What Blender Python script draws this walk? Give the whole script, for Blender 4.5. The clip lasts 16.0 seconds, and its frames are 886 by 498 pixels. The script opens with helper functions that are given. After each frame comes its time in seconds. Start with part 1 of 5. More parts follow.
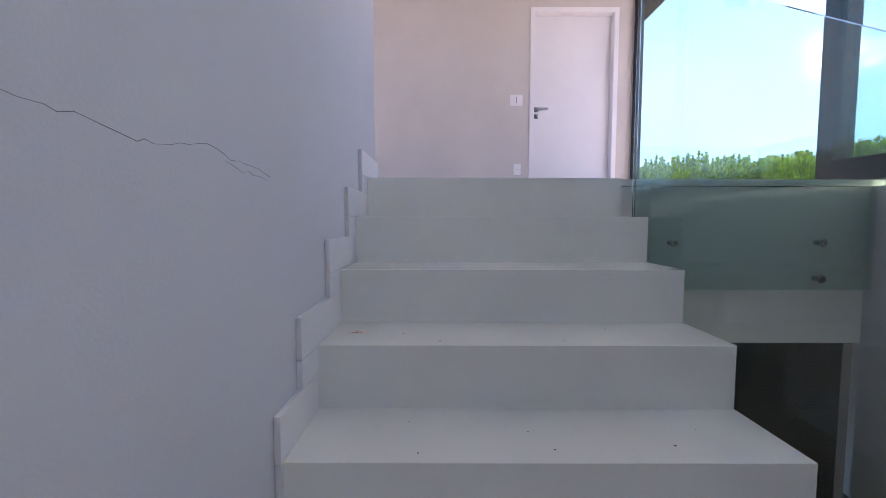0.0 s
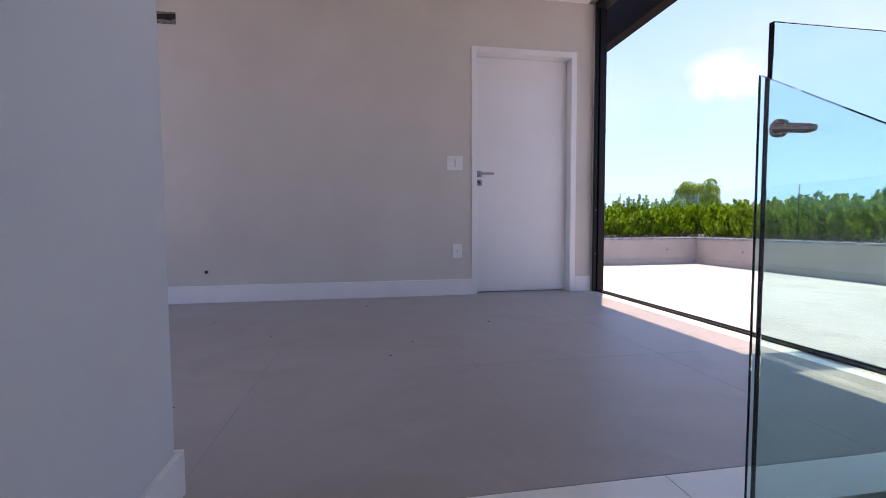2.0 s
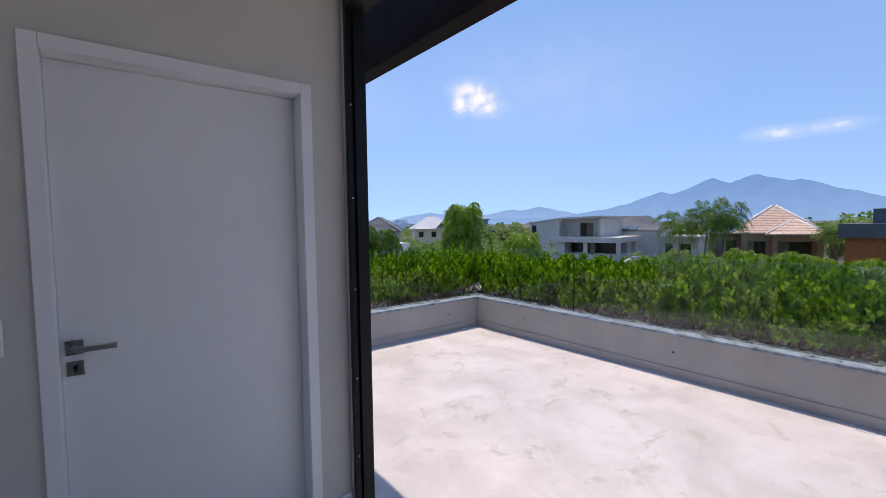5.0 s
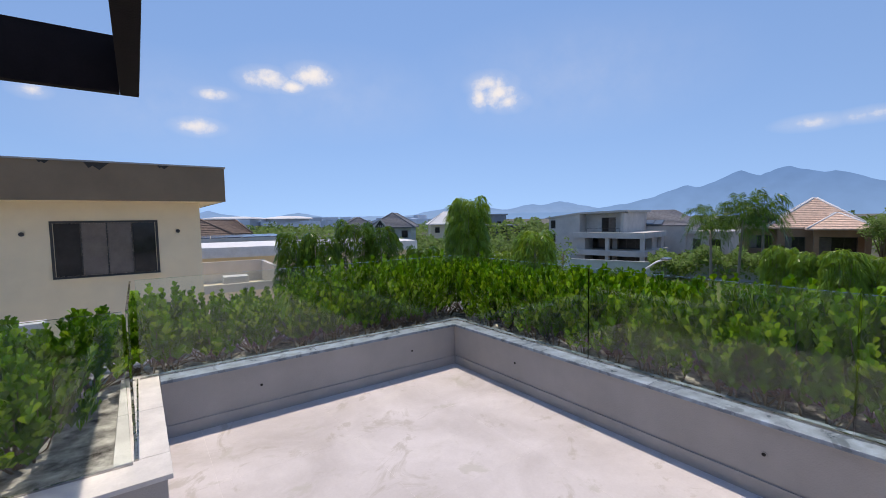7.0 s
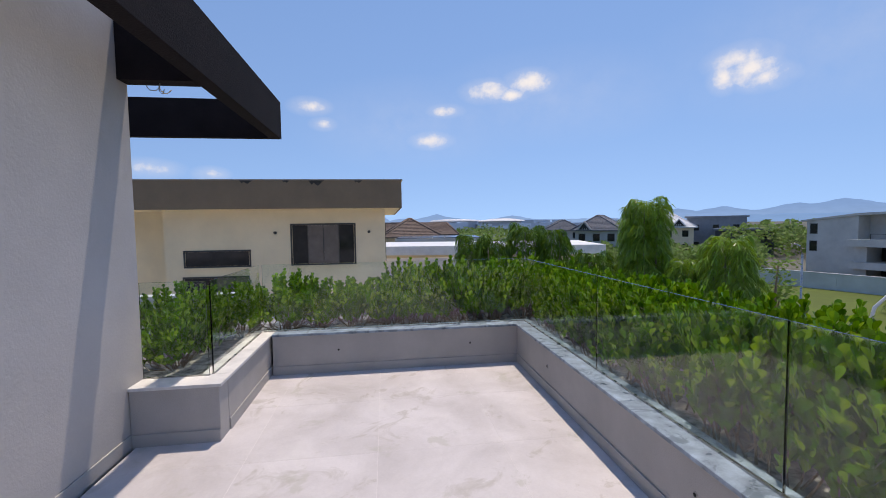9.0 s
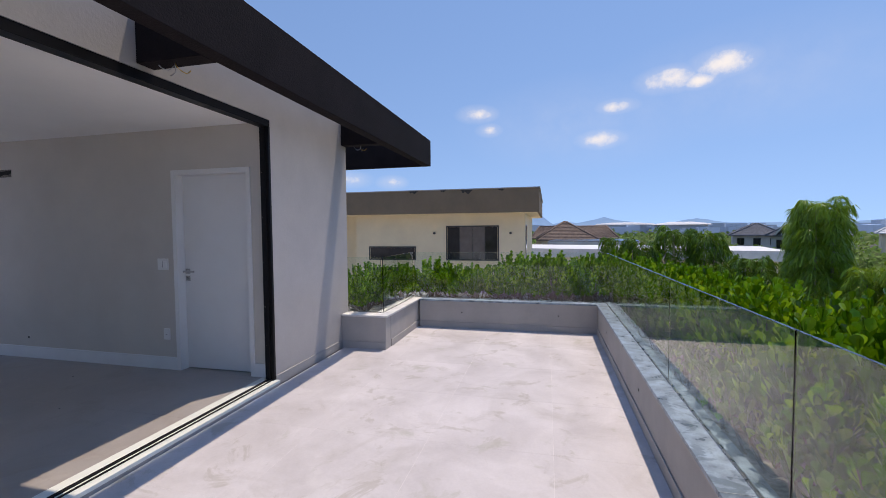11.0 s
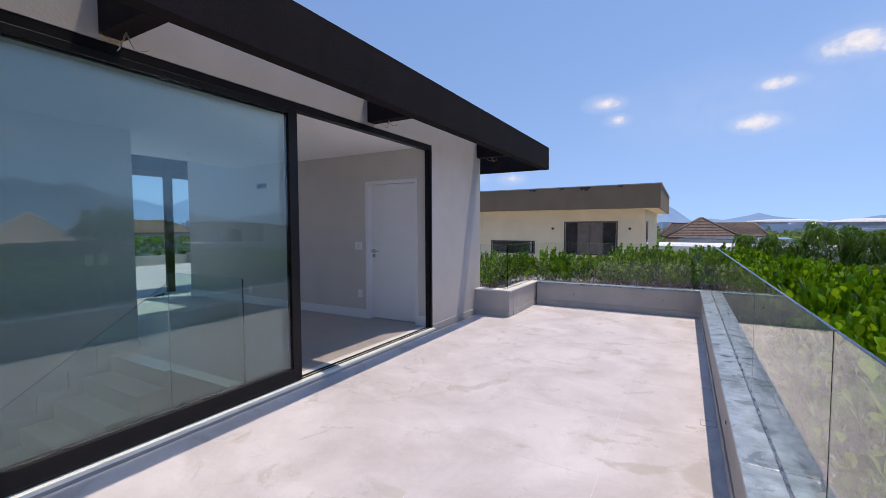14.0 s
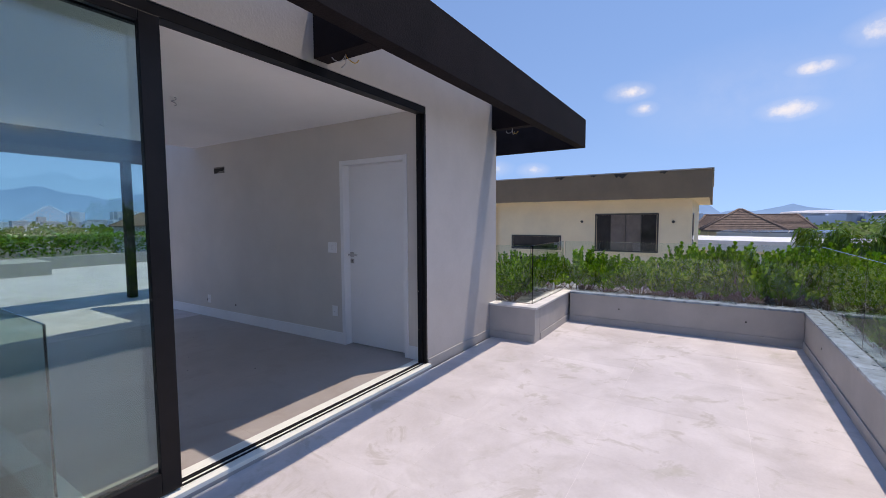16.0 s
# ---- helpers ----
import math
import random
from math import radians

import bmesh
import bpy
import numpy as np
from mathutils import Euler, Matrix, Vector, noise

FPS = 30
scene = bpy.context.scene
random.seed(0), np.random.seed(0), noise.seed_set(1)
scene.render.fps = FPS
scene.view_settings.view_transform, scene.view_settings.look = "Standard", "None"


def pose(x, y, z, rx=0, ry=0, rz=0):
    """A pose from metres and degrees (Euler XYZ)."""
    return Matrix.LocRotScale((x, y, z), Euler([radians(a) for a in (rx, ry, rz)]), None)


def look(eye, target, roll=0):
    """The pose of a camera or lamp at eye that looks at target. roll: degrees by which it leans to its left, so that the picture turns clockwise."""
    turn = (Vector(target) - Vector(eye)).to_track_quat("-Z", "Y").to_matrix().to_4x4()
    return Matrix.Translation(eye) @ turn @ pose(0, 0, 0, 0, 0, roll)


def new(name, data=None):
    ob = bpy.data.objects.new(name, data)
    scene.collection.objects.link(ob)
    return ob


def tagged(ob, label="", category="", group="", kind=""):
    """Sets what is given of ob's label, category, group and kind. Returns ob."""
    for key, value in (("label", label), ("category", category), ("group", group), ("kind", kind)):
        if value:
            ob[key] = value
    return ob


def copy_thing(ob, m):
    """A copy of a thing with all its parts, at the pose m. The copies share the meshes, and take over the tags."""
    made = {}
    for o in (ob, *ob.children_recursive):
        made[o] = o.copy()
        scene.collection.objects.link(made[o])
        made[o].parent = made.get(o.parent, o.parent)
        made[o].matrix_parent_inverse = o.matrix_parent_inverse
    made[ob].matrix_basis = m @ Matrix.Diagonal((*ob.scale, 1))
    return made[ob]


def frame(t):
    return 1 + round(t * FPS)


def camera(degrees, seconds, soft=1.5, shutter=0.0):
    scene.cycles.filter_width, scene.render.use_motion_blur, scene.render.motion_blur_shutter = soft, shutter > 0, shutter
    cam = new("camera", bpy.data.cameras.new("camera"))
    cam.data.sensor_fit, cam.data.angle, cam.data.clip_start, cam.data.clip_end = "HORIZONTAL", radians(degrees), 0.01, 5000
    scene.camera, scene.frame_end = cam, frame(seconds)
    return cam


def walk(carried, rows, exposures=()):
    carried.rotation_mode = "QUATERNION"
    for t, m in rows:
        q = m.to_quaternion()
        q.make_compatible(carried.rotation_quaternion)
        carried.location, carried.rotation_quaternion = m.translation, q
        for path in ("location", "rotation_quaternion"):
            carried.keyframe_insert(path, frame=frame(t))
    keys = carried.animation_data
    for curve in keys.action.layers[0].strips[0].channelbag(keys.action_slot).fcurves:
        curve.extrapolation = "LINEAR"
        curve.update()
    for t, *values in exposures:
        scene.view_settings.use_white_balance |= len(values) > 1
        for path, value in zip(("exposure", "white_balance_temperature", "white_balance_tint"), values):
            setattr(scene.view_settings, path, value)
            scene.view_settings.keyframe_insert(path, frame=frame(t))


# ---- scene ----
cam = camera(92.2, 16.0, soft=0.9)
PATH = [
    (0, (-2.108, -4.897, -0.192), (-2.109, -2.901, -0.324), 0.1),
    (0.5, (-2.137, -4.579, 0.018), (-2.037, -2.585, -0.11), -0.2),
    (1, (-2.098, -4.274, 0.242), (-1.953, -2.283, 0.123), -0.4),
    (1.5, (-2.08, -3.982, 0.434), (-1.833, -2.001, 0.321), -0.4),
    (2, (-2.015, -3.698, 0.615), (-1.686, -1.729, 0.506), -0.3),
    (2.5, (-1.919, -3.392, 0.834), (-1.484, -1.444, 0.719), -0.2),
    (3, (-1.811, -3.096, 1.032), (-1.162, -1.207, 0.919), -0.1),
    (3.5, (-1.661, -2.854, 1.211), (-0.773, -1.066, 1.097), -0.1),
    (4, (-1.474, -2.611, 1.373), (-0.424, -0.914, 1.253), -0.2),
    (4.5, (-1.275, -2.32, 1.509), (-0.118, -0.692, 1.389), -0.4),
    (5, (-0.938, -1.979, 1.519), (0.298, -0.411, 1.401), -0.7),
    (7.5, (1.073, -0.865, 1.566), (2.163, 0.804, 1.406), -1.2),
    (8, (1.443, -1.139, 1.559), (2.201, 0.707, 1.419), -1.5),
    (8.5, (1.752, -1.547, 1.579), (2.229, 0.391, 1.456), -1.2),
    (9, (2.003, -1.954, 1.562), (2.271, 0.024, 1.448), -0.8),
    (9.5, (2.234, -2.452, 1.555), (2.293, -0.456, 1.447), -0.5),
    (10, (2.459, -2.903, 1.539), (2.335, -0.909, 1.439), -0.5),
    (12.5, (3.078, -4.874, 1.498), (2.271, -3.047, 1.405), -0.1),
    (13, (3.157, -5.081, 1.491), (2.314, -3.27, 1.395), 0.0),
    (13.5, (3.224, -5.207, 1.471), (2.3, -3.436, 1.37), -0.1),
    (14, (3.262, -5.285, 1.453), (2.276, -3.548, 1.351), -0.2),
    (14.5, (3.214, -5.16, 1.446), (2.19, -3.445, 1.339), -0.2),
    (15, (3.047, -4.802, 1.456), (2.007, -3.098, 1.339), -0.2),
    (15.5, (2.838, -4.232, 1.462), (1.79, -2.534, 1.334), -0.3),
    (16, (2.566, -3.614, 1.491), (1.499, -1.928, 1.352), -0.3),
]
EXPO = [(0.0, 1.88, 8800, 34), (1.0, 1.5, 8800, 33), (2.0, 0.97, 8500, 30), (3.0, 0.44, 7800, 20), (4.0, 0.25, 7600, 17), (5.0, 0.12, 7500, 16), (7.3, -0.15, 7500, 15), (12.3, -0.07, 7500, 17), (16.0, -0.03, 7400, 18)]
walk(cam, [(t, look(eye, target, roll)) for t, eye, target, roll in PATH], EXPO)

# ---- light ----
SUN_DIR = Vector((0.15, 0.25, 1.0)).normalized()
scene.view_settings.exposure = 0.0

sun_data = bpy.data.lights.new("sun", "SUN")
sun_data.energy, sun_data.angle, sun_data.color = 3.3, radians(0.6), (1.0, 0.94, 0.86)
sun = new("sun", sun_data)
sun.matrix_world = look(SUN_DIR * 40, (0, 0, 0))

CLOUDS = [  # azimuth from +y towards +x, elevation, half width, half height (degrees), thickness
    (42.4, 16.9, 3.3, 1.6, 1.0), (44.4, 14.8, 2.9, 1.4, 0.95), (40.8, 15.4, 1.5, 1.7, 0.9), (43.0, 15.8, 2.8, 1.6, 1.2), (76.1, 9.0, 2.8, 0.75, 0.8), (80.4, 9.1, 2.6, 0.7, 0.75),
    (19.3, 17.6, 3.2, 1.5, 1.0), (14.0, 16.8, 3.4, 1.4, 0.95), (17.0, 16.3, 2.4, 1.0, 0.85), (8.2, 14.6, 2.6, 0.9, 0.75), (6.3, 11.0, 2.9, 1.15, 0.95),
    (-9.0, 14.8, 2.4, 1.0, 0.8), (-7.5, 12.8, 1.6, 0.8, 0.75), (-26.5, 6.6, 3.0, 1.0, 0.7), (-20.5, 6.3, 1.8, 0.8, 0.7),
    (52.0, 17.0, 15.0, 5.5, 0.24), (22.0, 15.5, 13.0, 4.5, 0.24), (4.0, 13.0, 12.0, 4.5, 0.24), (-120.0, 18.0, 6.0, 2.0, 0.8), (150.0, 20.0, 7.0, 2.5, 0.8),
]


def make_world():
    world = bpy.data.worlds.new("sky")
    scene.world = world
    world.use_nodes = True
    nt = world.node_tree
    nt.nodes.clear()
    out = nt.nodes.new("ShaderNodeOutputWorld")
    bg = nt.nodes.new("ShaderNodeBackground")
    sky = nt.nodes.new("ShaderNodeTexSky")
    sky.sky_type, sky.sun_disc = "NISHITA", False
    sky.sun_elevation = math.asin(SUN_DIR.z)
    sky.sun_rotation = math.atan2(SUN_DIR.x, SUN_DIR.y)
    sky.air_density, sky.dust_density, sky.ozone_density, sky.altitude = 1.0, 0.0, 1.4, 200
    coord = nt.nodes.new("ShaderNodeTexCoord")
    lift = nt.nodes.new("ShaderNodeVectorMath")
    lift.operation = "ADD"
    lift.inputs[1].default_value = (0, 0, 0.28)
    nt.links.new(coord.outputs["Generated"], lift.inputs[0])
    unit = nt.nodes.new("ShaderNodeVectorMath")
    unit.operation = "NORMALIZE"
    nt.links.new(lift.outputs[0], unit.inputs[0])
    nt.links.new(unit.outputs[0], sky.inputs["Vector"])
    rich = nt.nodes.new("ShaderNodeHueSaturation")
    rich.inputs["Saturation"].default_value = 1.12
    rich.inputs["Hue"].default_value = 0.5015
    nt.links.new(sky.outputs[0], rich.inputs["Color"])
    noise_1 = nt.nodes.new("ShaderNodeTexNoise")
    noise_1.inputs["Scale"].default_value, noise_1.inputs["Detail"].default_value = 22.0, 7.0
    noise_1.inputs["Roughness"].default_value = 0.62
    nt.links.new(coord.outputs["Generated"], noise_1.inputs["Vector"])
    total = None
    for az, el, wide, high, thick in CLOUDS:
        a, e = radians(az), radians(el)
        centre = Vector((math.sin(a) * math.cos(e), math.cos(a) * math.cos(e), math.sin(e)))
        sub = nt.nodes.new("ShaderNodeVectorMath")
        sub.operation = "SUBTRACT"
        sub.inputs[1].default_value = centre
        nt.links.new(coord.outputs["Generated"], sub.inputs[0])
        turn = nt.nodes.new("ShaderNodeMapping")
        turn.inputs["Rotation"].default_value = (0, 0, a)
        turn.inputs["Scale"].default_value = (1 / radians(wide), 1 / radians(wide), 1 / radians(high))
        nt.links.new(sub.outputs[0], turn.inputs["Vector"])
        size = nt.nodes.new("ShaderNodeVectorMath")
        size.operation = "LENGTH"
        nt.links.new(turn.outputs[0], size.inputs[0])
        ramp = nt.nodes.new("ShaderNodeMapRange")
        ramp.inputs["From Min"].default_value, ramp.inputs["From Max"].default_value = 1.35, 0.0
        ramp.inputs["To Min"].default_value, ramp.inputs["To Max"].default_value = 0.0, thick
        nt.links.new(size.outputs["Value"], ramp.inputs["Value"])
        if total is None:
            total = ramp.outputs[0]
        else:
            top = nt.nodes.new("ShaderNodeMath")
            top.operation = "MAXIMUM"
            nt.links.new(total, top.inputs[0])
            nt.links.new(ramp.outputs[0], top.inputs[1])
            total = top.outputs[0]
    mixed = nt.nodes.new("ShaderNodeMath")
    mixed.operation = "MULTIPLY_ADD"
    nt.links.new(noise_1.outputs["Fac"], mixed.inputs[0])
    mixed.inputs[1].default_value = 1.7
    mixed.inputs[2].default_value = -1.0
    add = nt.nodes.new("ShaderNodeMath")
    add.operation = "ADD"
    nt.links.new(mixed.outputs[0], add.inputs[0])
    nt.links.new(total, add.inputs[1])
    edge = nt.nodes.new("ShaderNodeMapRange")
    edge.interpolation_type = "SMOOTHSTEP"
    edge.inputs["From Min"].default_value, edge.inputs["From Max"].default_value = 0.0, 1.0
    nt.links.new(add.outputs[0], edge.inputs["Value"])
    gate = nt.nodes.new("ShaderNodeMath")
    gate.operation = "MULTIPLY"
    veil = nt.nodes.new("ShaderNodeMath")
    veil.operation = "MULTIPLY"
    veil.inputs[1].default_value = 0.8
    thin = nt.nodes.new("ShaderNodeMath")
    thin.operation = "MULTIPLY"
    nt.links.new(total, thin.inputs[0])
    nt.links.new(noise_1.outputs["Fac"], thin.inputs[1])
    nt.links.new(thin.outputs[0], veil.inputs[0])
    both = nt.nodes.new("ShaderNodeMath")
    both.operation = "MAXIMUM"
    nt.links.new(veil.outputs[0], both.inputs[1])
    lim = nt.nodes.new("ShaderNodeMapRange")
    lim.inputs["From Min"].default_value, lim.inputs["From Max"].default_value = 0.26, 0.45
    nt.links.new(total, lim.inputs["Value"])
    nt.links.new(edge.outputs[0], gate.inputs[0])
    nt.links.new(lim.outputs[0], gate.inputs[1])
    mix = nt.nodes.new("ShaderNodeMix")
    mix.data_type = "RGBA"
    mix.inputs["B"].default_value = CLOUD_COLOUR
    nt.links.new(gate.outputs[0], both.inputs[0])
    nt.links.new(both.outputs[0], mix.inputs["Factor"])
    nt.links.new(rich.outputs[0], mix.inputs["A"])
    nt.links.new(mix.outputs["Result"], bg.inputs["Color"])
    bg.inputs["Strength"].default_value = SKY_STRENGTH
    nt.links.new(bg.outputs[0], out.inputs["Surface"])


SKY_STRENGTH = 0.209
CLOUD_COLOUR = (4.5, 4.65, 4.95, 1)
make_world()


# ---- materials ----
def mat(name, colour, rough=0.6, vary=0.08, scale=3.0, fine=60.0, bump=0.05, metal=0.0, tint=None, pieces=0.0, stretch=(1, 1, 1), spec=0.5,
        rough_vary=0.1, islands=0.0, placed=False, warp=0.0):
    """A surface with broad patches and fine grain: vary is how far the patches stray, bump the depth of the grain."""
    m = bpy.data.materials.new(name)
    m.use_nodes = True
    nt = m.node_tree
    bsdf = nt.nodes["Principled BSDF"]
    bsdf.inputs["Metallic"].default_value = metal
    bsdf.inputs["Specular IOR Level"].default_value = spec
    coord = nt.nodes.new("ShaderNodeTexCoord")
    place = nt.nodes.new("ShaderNodeMapping")
    place.inputs["Scale"].default_value = stretch
    spot = nt.nodes.new("ShaderNodeNewGeometry").outputs["Position"] if placed else coord.outputs["Object"]
    nt.links.new(spot, place.inputs["Vector"])
    broad = nt.nodes.new("ShaderNodeTexNoise")
    broad.inputs["Scale"].default_value, broad.inputs["Detail"].default_value = scale, 6
    broad.inputs["Roughness"].default_value = 0.6
    broad.inputs["Distortion"].default_value = warp
    grain = nt.nodes.new("ShaderNodeTexNoise")
    grain.inputs["Scale"].default_value, grain.inputs["Detail"].default_value = fine, 4
    for n in (broad, grain):
        nt.links.new(place.outputs[0], n.inputs["Vector"])
    ramp = nt.nodes.new("ShaderNodeValToRGB")
    dark = [max(0.0, c * (1 - vary * 2.2)) for c in colour]
    light = tint or [min(1.0, c * (1 + vary * 1.6)) for c in colour]
    ramp.color_ramp.elements[0].position, ramp.color_ramp.elements[1].position = 0.3, 0.7
    ramp.color_ramp.elements[0].color = (*dark, 1)
    ramp.color_ramp.elements[1].color = (*light, 1)
    nt.links.new(broad.outputs["Fac"], ramp.inputs["Fac"])
    fleck = nt.nodes.new("ShaderNodeMapRange")
    fleck.inputs["To Min"].default_value, fleck.inputs["To Max"].default_value = 1 - vary * 0.9, 1 + vary * 0.9
    nt.links.new(grain.outputs["Fac"], fleck.inputs["Value"])
    value = fleck.outputs[0]
    for amount, source, socket in ((pieces, "ShaderNodeObjectInfo", "Random"), (islands, "ShaderNodeNewGeometry", "Random Per Island")):
        if amount:
            info = nt.nodes.new(source)
            spread = nt.nodes.new("ShaderNodeMapRange")
            spread.inputs["To Min"].default_value, spread.inputs["To Max"].default_value = 1 - amount, 1 + amount
            nt.links.new(info.outputs[socket], spread.inputs["Value"])
            times = nt.nodes.new("ShaderNodeMath")
            times.operation = "MULTIPLY"
            nt.links.new(value, times.inputs[0])
            nt.links.new(spread.outputs[0], times.inputs[1])
            value = times.outputs[0]
    shade = nt.nodes.new("ShaderNodeHueSaturation")
    nt.links.new(ramp.outputs["Color"], shade.inputs["Color"])
    nt.links.new(value, shade.inputs["Value"])
    nt.links.new(shade.outputs[0], bsdf.inputs["Base Color"])
    gloss = nt.nodes.new("ShaderNodeMapRange")
    gloss.inputs["To Min"].default_value = max(0.02, rough - rough_vary)
    gloss.inputs["To Max"].default_value = min(1.0, rough + rough_vary)
    nt.links.new(broad.outputs["Fac"], gloss.inputs["Value"])
    nt.links.new(gloss.outputs[0], bsdf.inputs["Roughness"])
    if bump:
        b = nt.nodes.new("ShaderNodeBump")
        b.inputs["Strength"].default_value, b.inputs["Distance"].default_value = min(1.0, bump * 4), 0.004
        nt.links.new(grain.outputs["Fac"], b.inputs["Height"])
        nt.links.new(b.outputs[0], bsdf.inputs["Normal"])
    return m


def glass_mat(name, colour, ior=1.45):
    m = bpy.data.materials.new(name)
    m.use_nodes = True
    bsdf = m.node_tree.nodes["Principled BSDF"]
    bsdf.inputs["Base Color"].default_value = (*colour, 1)
    bsdf.inputs["Roughness"].default_value = 0.0
    bsdf.inputs["IOR"].default_value = ior
    bsdf.inputs["Transmission Weight"].default_value = 1.0
    return m


def mottled(m, colour, scale, low, high, warp, strength, seed=0.0):
    """Adds irregular patches of a second colour to a surface, stains and painted leaf shade alike, with their own
    ragged outline.
    """
    nt = m.node_tree
    bsdf = nt.nodes["Principled BSDF"]
    source = bsdf.inputs["Base Color"].links[0].from_socket
    spot_at = nt.nodes.new("ShaderNodeMapping")
    spot_at.inputs["Location"].default_value = (seed, seed * 0.7, 0)
    nt.links.new(nt.nodes.new("ShaderNodeNewGeometry").outputs["Position"], spot_at.inputs["Vector"])
    blot = nt.nodes.new("ShaderNodeTexNoise")
    blot.inputs["Scale"].default_value, blot.inputs["Detail"].default_value = scale, 8
    blot.inputs["Roughness"].default_value, blot.inputs["Distortion"].default_value = 0.66, warp
    nt.links.new(spot_at.outputs[0], blot.inputs["Vector"])
    cut = nt.nodes.new("ShaderNodeMapRange")
    cut.inputs["From Min"].default_value, cut.inputs["From Max"].default_value = low, high
    cut.inputs["To Max"].default_value = strength
    nt.links.new(blot.outputs["Fac"], cut.inputs["Value"])
    mix = nt.nodes.new("ShaderNodeMix")
    mix.data_type = "RGBA"
    mix.inputs["B"].default_value = (*colour, 1)
    nt.links.new(cut.outputs[0], mix.inputs["Factor"])
    nt.links.new(source, mix.inputs["A"])
    nt.links.new(mix.outputs["Result"], bsdf.inputs["Base Color"])
    return m


M_WALL = mat("plaster_greige", (0.61, 0.575, 0.53), 0.85, 0.03, 1.5, 160, 0.04)
M_WALL_WHITE = mat("plaster_pale_grey", (0.62, 0.63, 0.66), 0.8, 0.025, 1.2, 180, 0.03)
M_WALL_OUT = mat("textured_render_pale", (0.475, 0.45, 0.43), 0.9, 0.035, 2.0, 55, 0.09)
M_PARAPET = mat("parapet_render_grey", (0.42, 0.40, 0.385), 0.88, 0.05, 2.5, 110, 0.12)
M_CEIL = mat("ceiling_white_paint", (0.86, 0.85, 0.84), 0.9, 0.02, 1.0, 120, 0.02)
M_WHITE = mat("white_lacquer", (0.80, 0.80, 0.80), 0.35, 0.015, 2.0, 200, 0.01)
M_TRIM = mat("white_skirting", (0.78, 0.79, 0.80), 0.4, 0.02, 3.0, 150, 0.02)
M_MARBLE = mat("white_nano_stone", (0.84, 0.86, 0.80), 0.16, 0.02, 4.0, 220, 0.0, rough_vary=0.05)
M_TILE_IN = mat("indoor_porcelain_beige", (0.385, 0.355, 0.335), 0.42, 0.05, 1.3, 80, 0.02, pieces=0.02, placed=True, warp=0.6)
mottled(M_TILE_IN, (0.30, 0.245, 0.205), 1.6, 0.50, 0.66, 1.0, 0.4, 4.0)
mottled(M_TILE_IN, (0.44, 0.405, 0.37), 3.2, 0.56, 0.66, 0.8, 0.4, 14.0)
M_TILE_OUT = mat("terrace_porcelain_pale", (0.57, 0.535, 0.54), 0.62, 0.07, 1.5, 60, 0.04, pieces=0.02, tint=(0.66, 0.63, 0.645), placed=True, warp=0.5)
mottled(M_TILE_OUT, (0.37, 0.34, 0.31), 1.25, 0.55, 0.69, 0.9, 0.34, 3.0)
mottled(M_TILE_OUT, (0.70, 0.68, 0.67), 2.0, 0.56, 0.70, 0.4, 0.35, 9.0)
mottled(M_TILE_OUT, (0.37, 0.34, 0.30), 1.9, 0.575, 0.64, 1.3, 0.50, 17.0)
mottled(M_TILE_OUT, (0.42, 0.41, 0.36), 2.6, 0.60, 0.66, 0.5, 0.48, 31.0)
M_GROUT_IN = mat("indoor_grout", (0.385, 0.356, 0.336), 0.9, 0.08, 6.0, 90, 0.02)
M_GROUT = mat("tile_grout", (0.72, 0.68, 0.68), 0.9, 0.08, 6.0, 90, 0.05)
M_COPING = mat("grey_granite_coping", (0.27, 0.345, 0.43), 0.3, 0.24, 8.0, 140, 0.03)
# dark teal patches paint the hedge's leaf shadows into the coping colour
mottled(M_COPING, (0.07, 0.10, 0.125), 5.0, 0.54, 0.58, 0.9, 0.6, 5.0)
M_KERB = mat("pale_stone_kerb", (0.66, 0.65, 0.64), 0.6, 0.08, 6.0, 90, 0.05)
M_BLACK = mat("black_aluminium", (0.012, 0.011, 0.012), 0.4, 0.1, 5.0, 200, 0.01, spec=0.2)
M_BEAM = mat("dark_brown_render", (0.016, 0.0125, 0.014), 0.9, 0.15, 3.0, 70, 0.2, spec=0.15)
M_STEEL = mat("brushed_steel", (0.42, 0.41, 0.40), 0.28, 0.08, 8.0, 200, 0.02, metal=1.0)
M_PLASTIC = mat("white_switch_plastic", (0.80, 0.80, 0.79), 0.3, 0.01, 5.0, 100, 0.0)
M_DARK = mat("dark_hollow", (0.02, 0.018, 0.016), 0.95, 0.3, 30.0, 90, 0.2)
# one dark brown for floor and walls of the storey below
M_DARKFLOOR = mat("dark_brown_lower_storey", (0.17, 0.135, 0.12), 0.45, 0.15, 2.0, 60, 0.05)
M_CRACK = mat("plaster_crack", (0.10, 0.10, 0.11), 0.95, 0.3, 30.0, 90, 0.0)
M_RED = mat("red_mason_mark", (0.45, 0.06, 0.03), 0.8, 0.2, 60.0, 200, 0.0)
M_RUST = mat("pale_rust_smear", (0.64, 0.55, 0.47), 0.4, 0.12, 60.0, 200, 0.0)
M_GLASS = glass_mat("railing_glass", (0.90, 0.97, 0.95))
M_GLASS_STAIR = glass_mat("stair_glass_green", (0.74, 0.92, 0.89))
M_GLASS_DOOR = glass_mat("tinted_door_glass", (0.77, 0.91, 0.89), 1.6)
M_MORTAR = mat("crumbled_mortar", (0.20, 0.19, 0.175), 0.95, 0.3, 25.0, 90, 0.3)
M_WIRE = mat("wire_sheath", (0.35, 0.36, 0.38), 0.5, 0.1, 40.0, 100, 0.0)
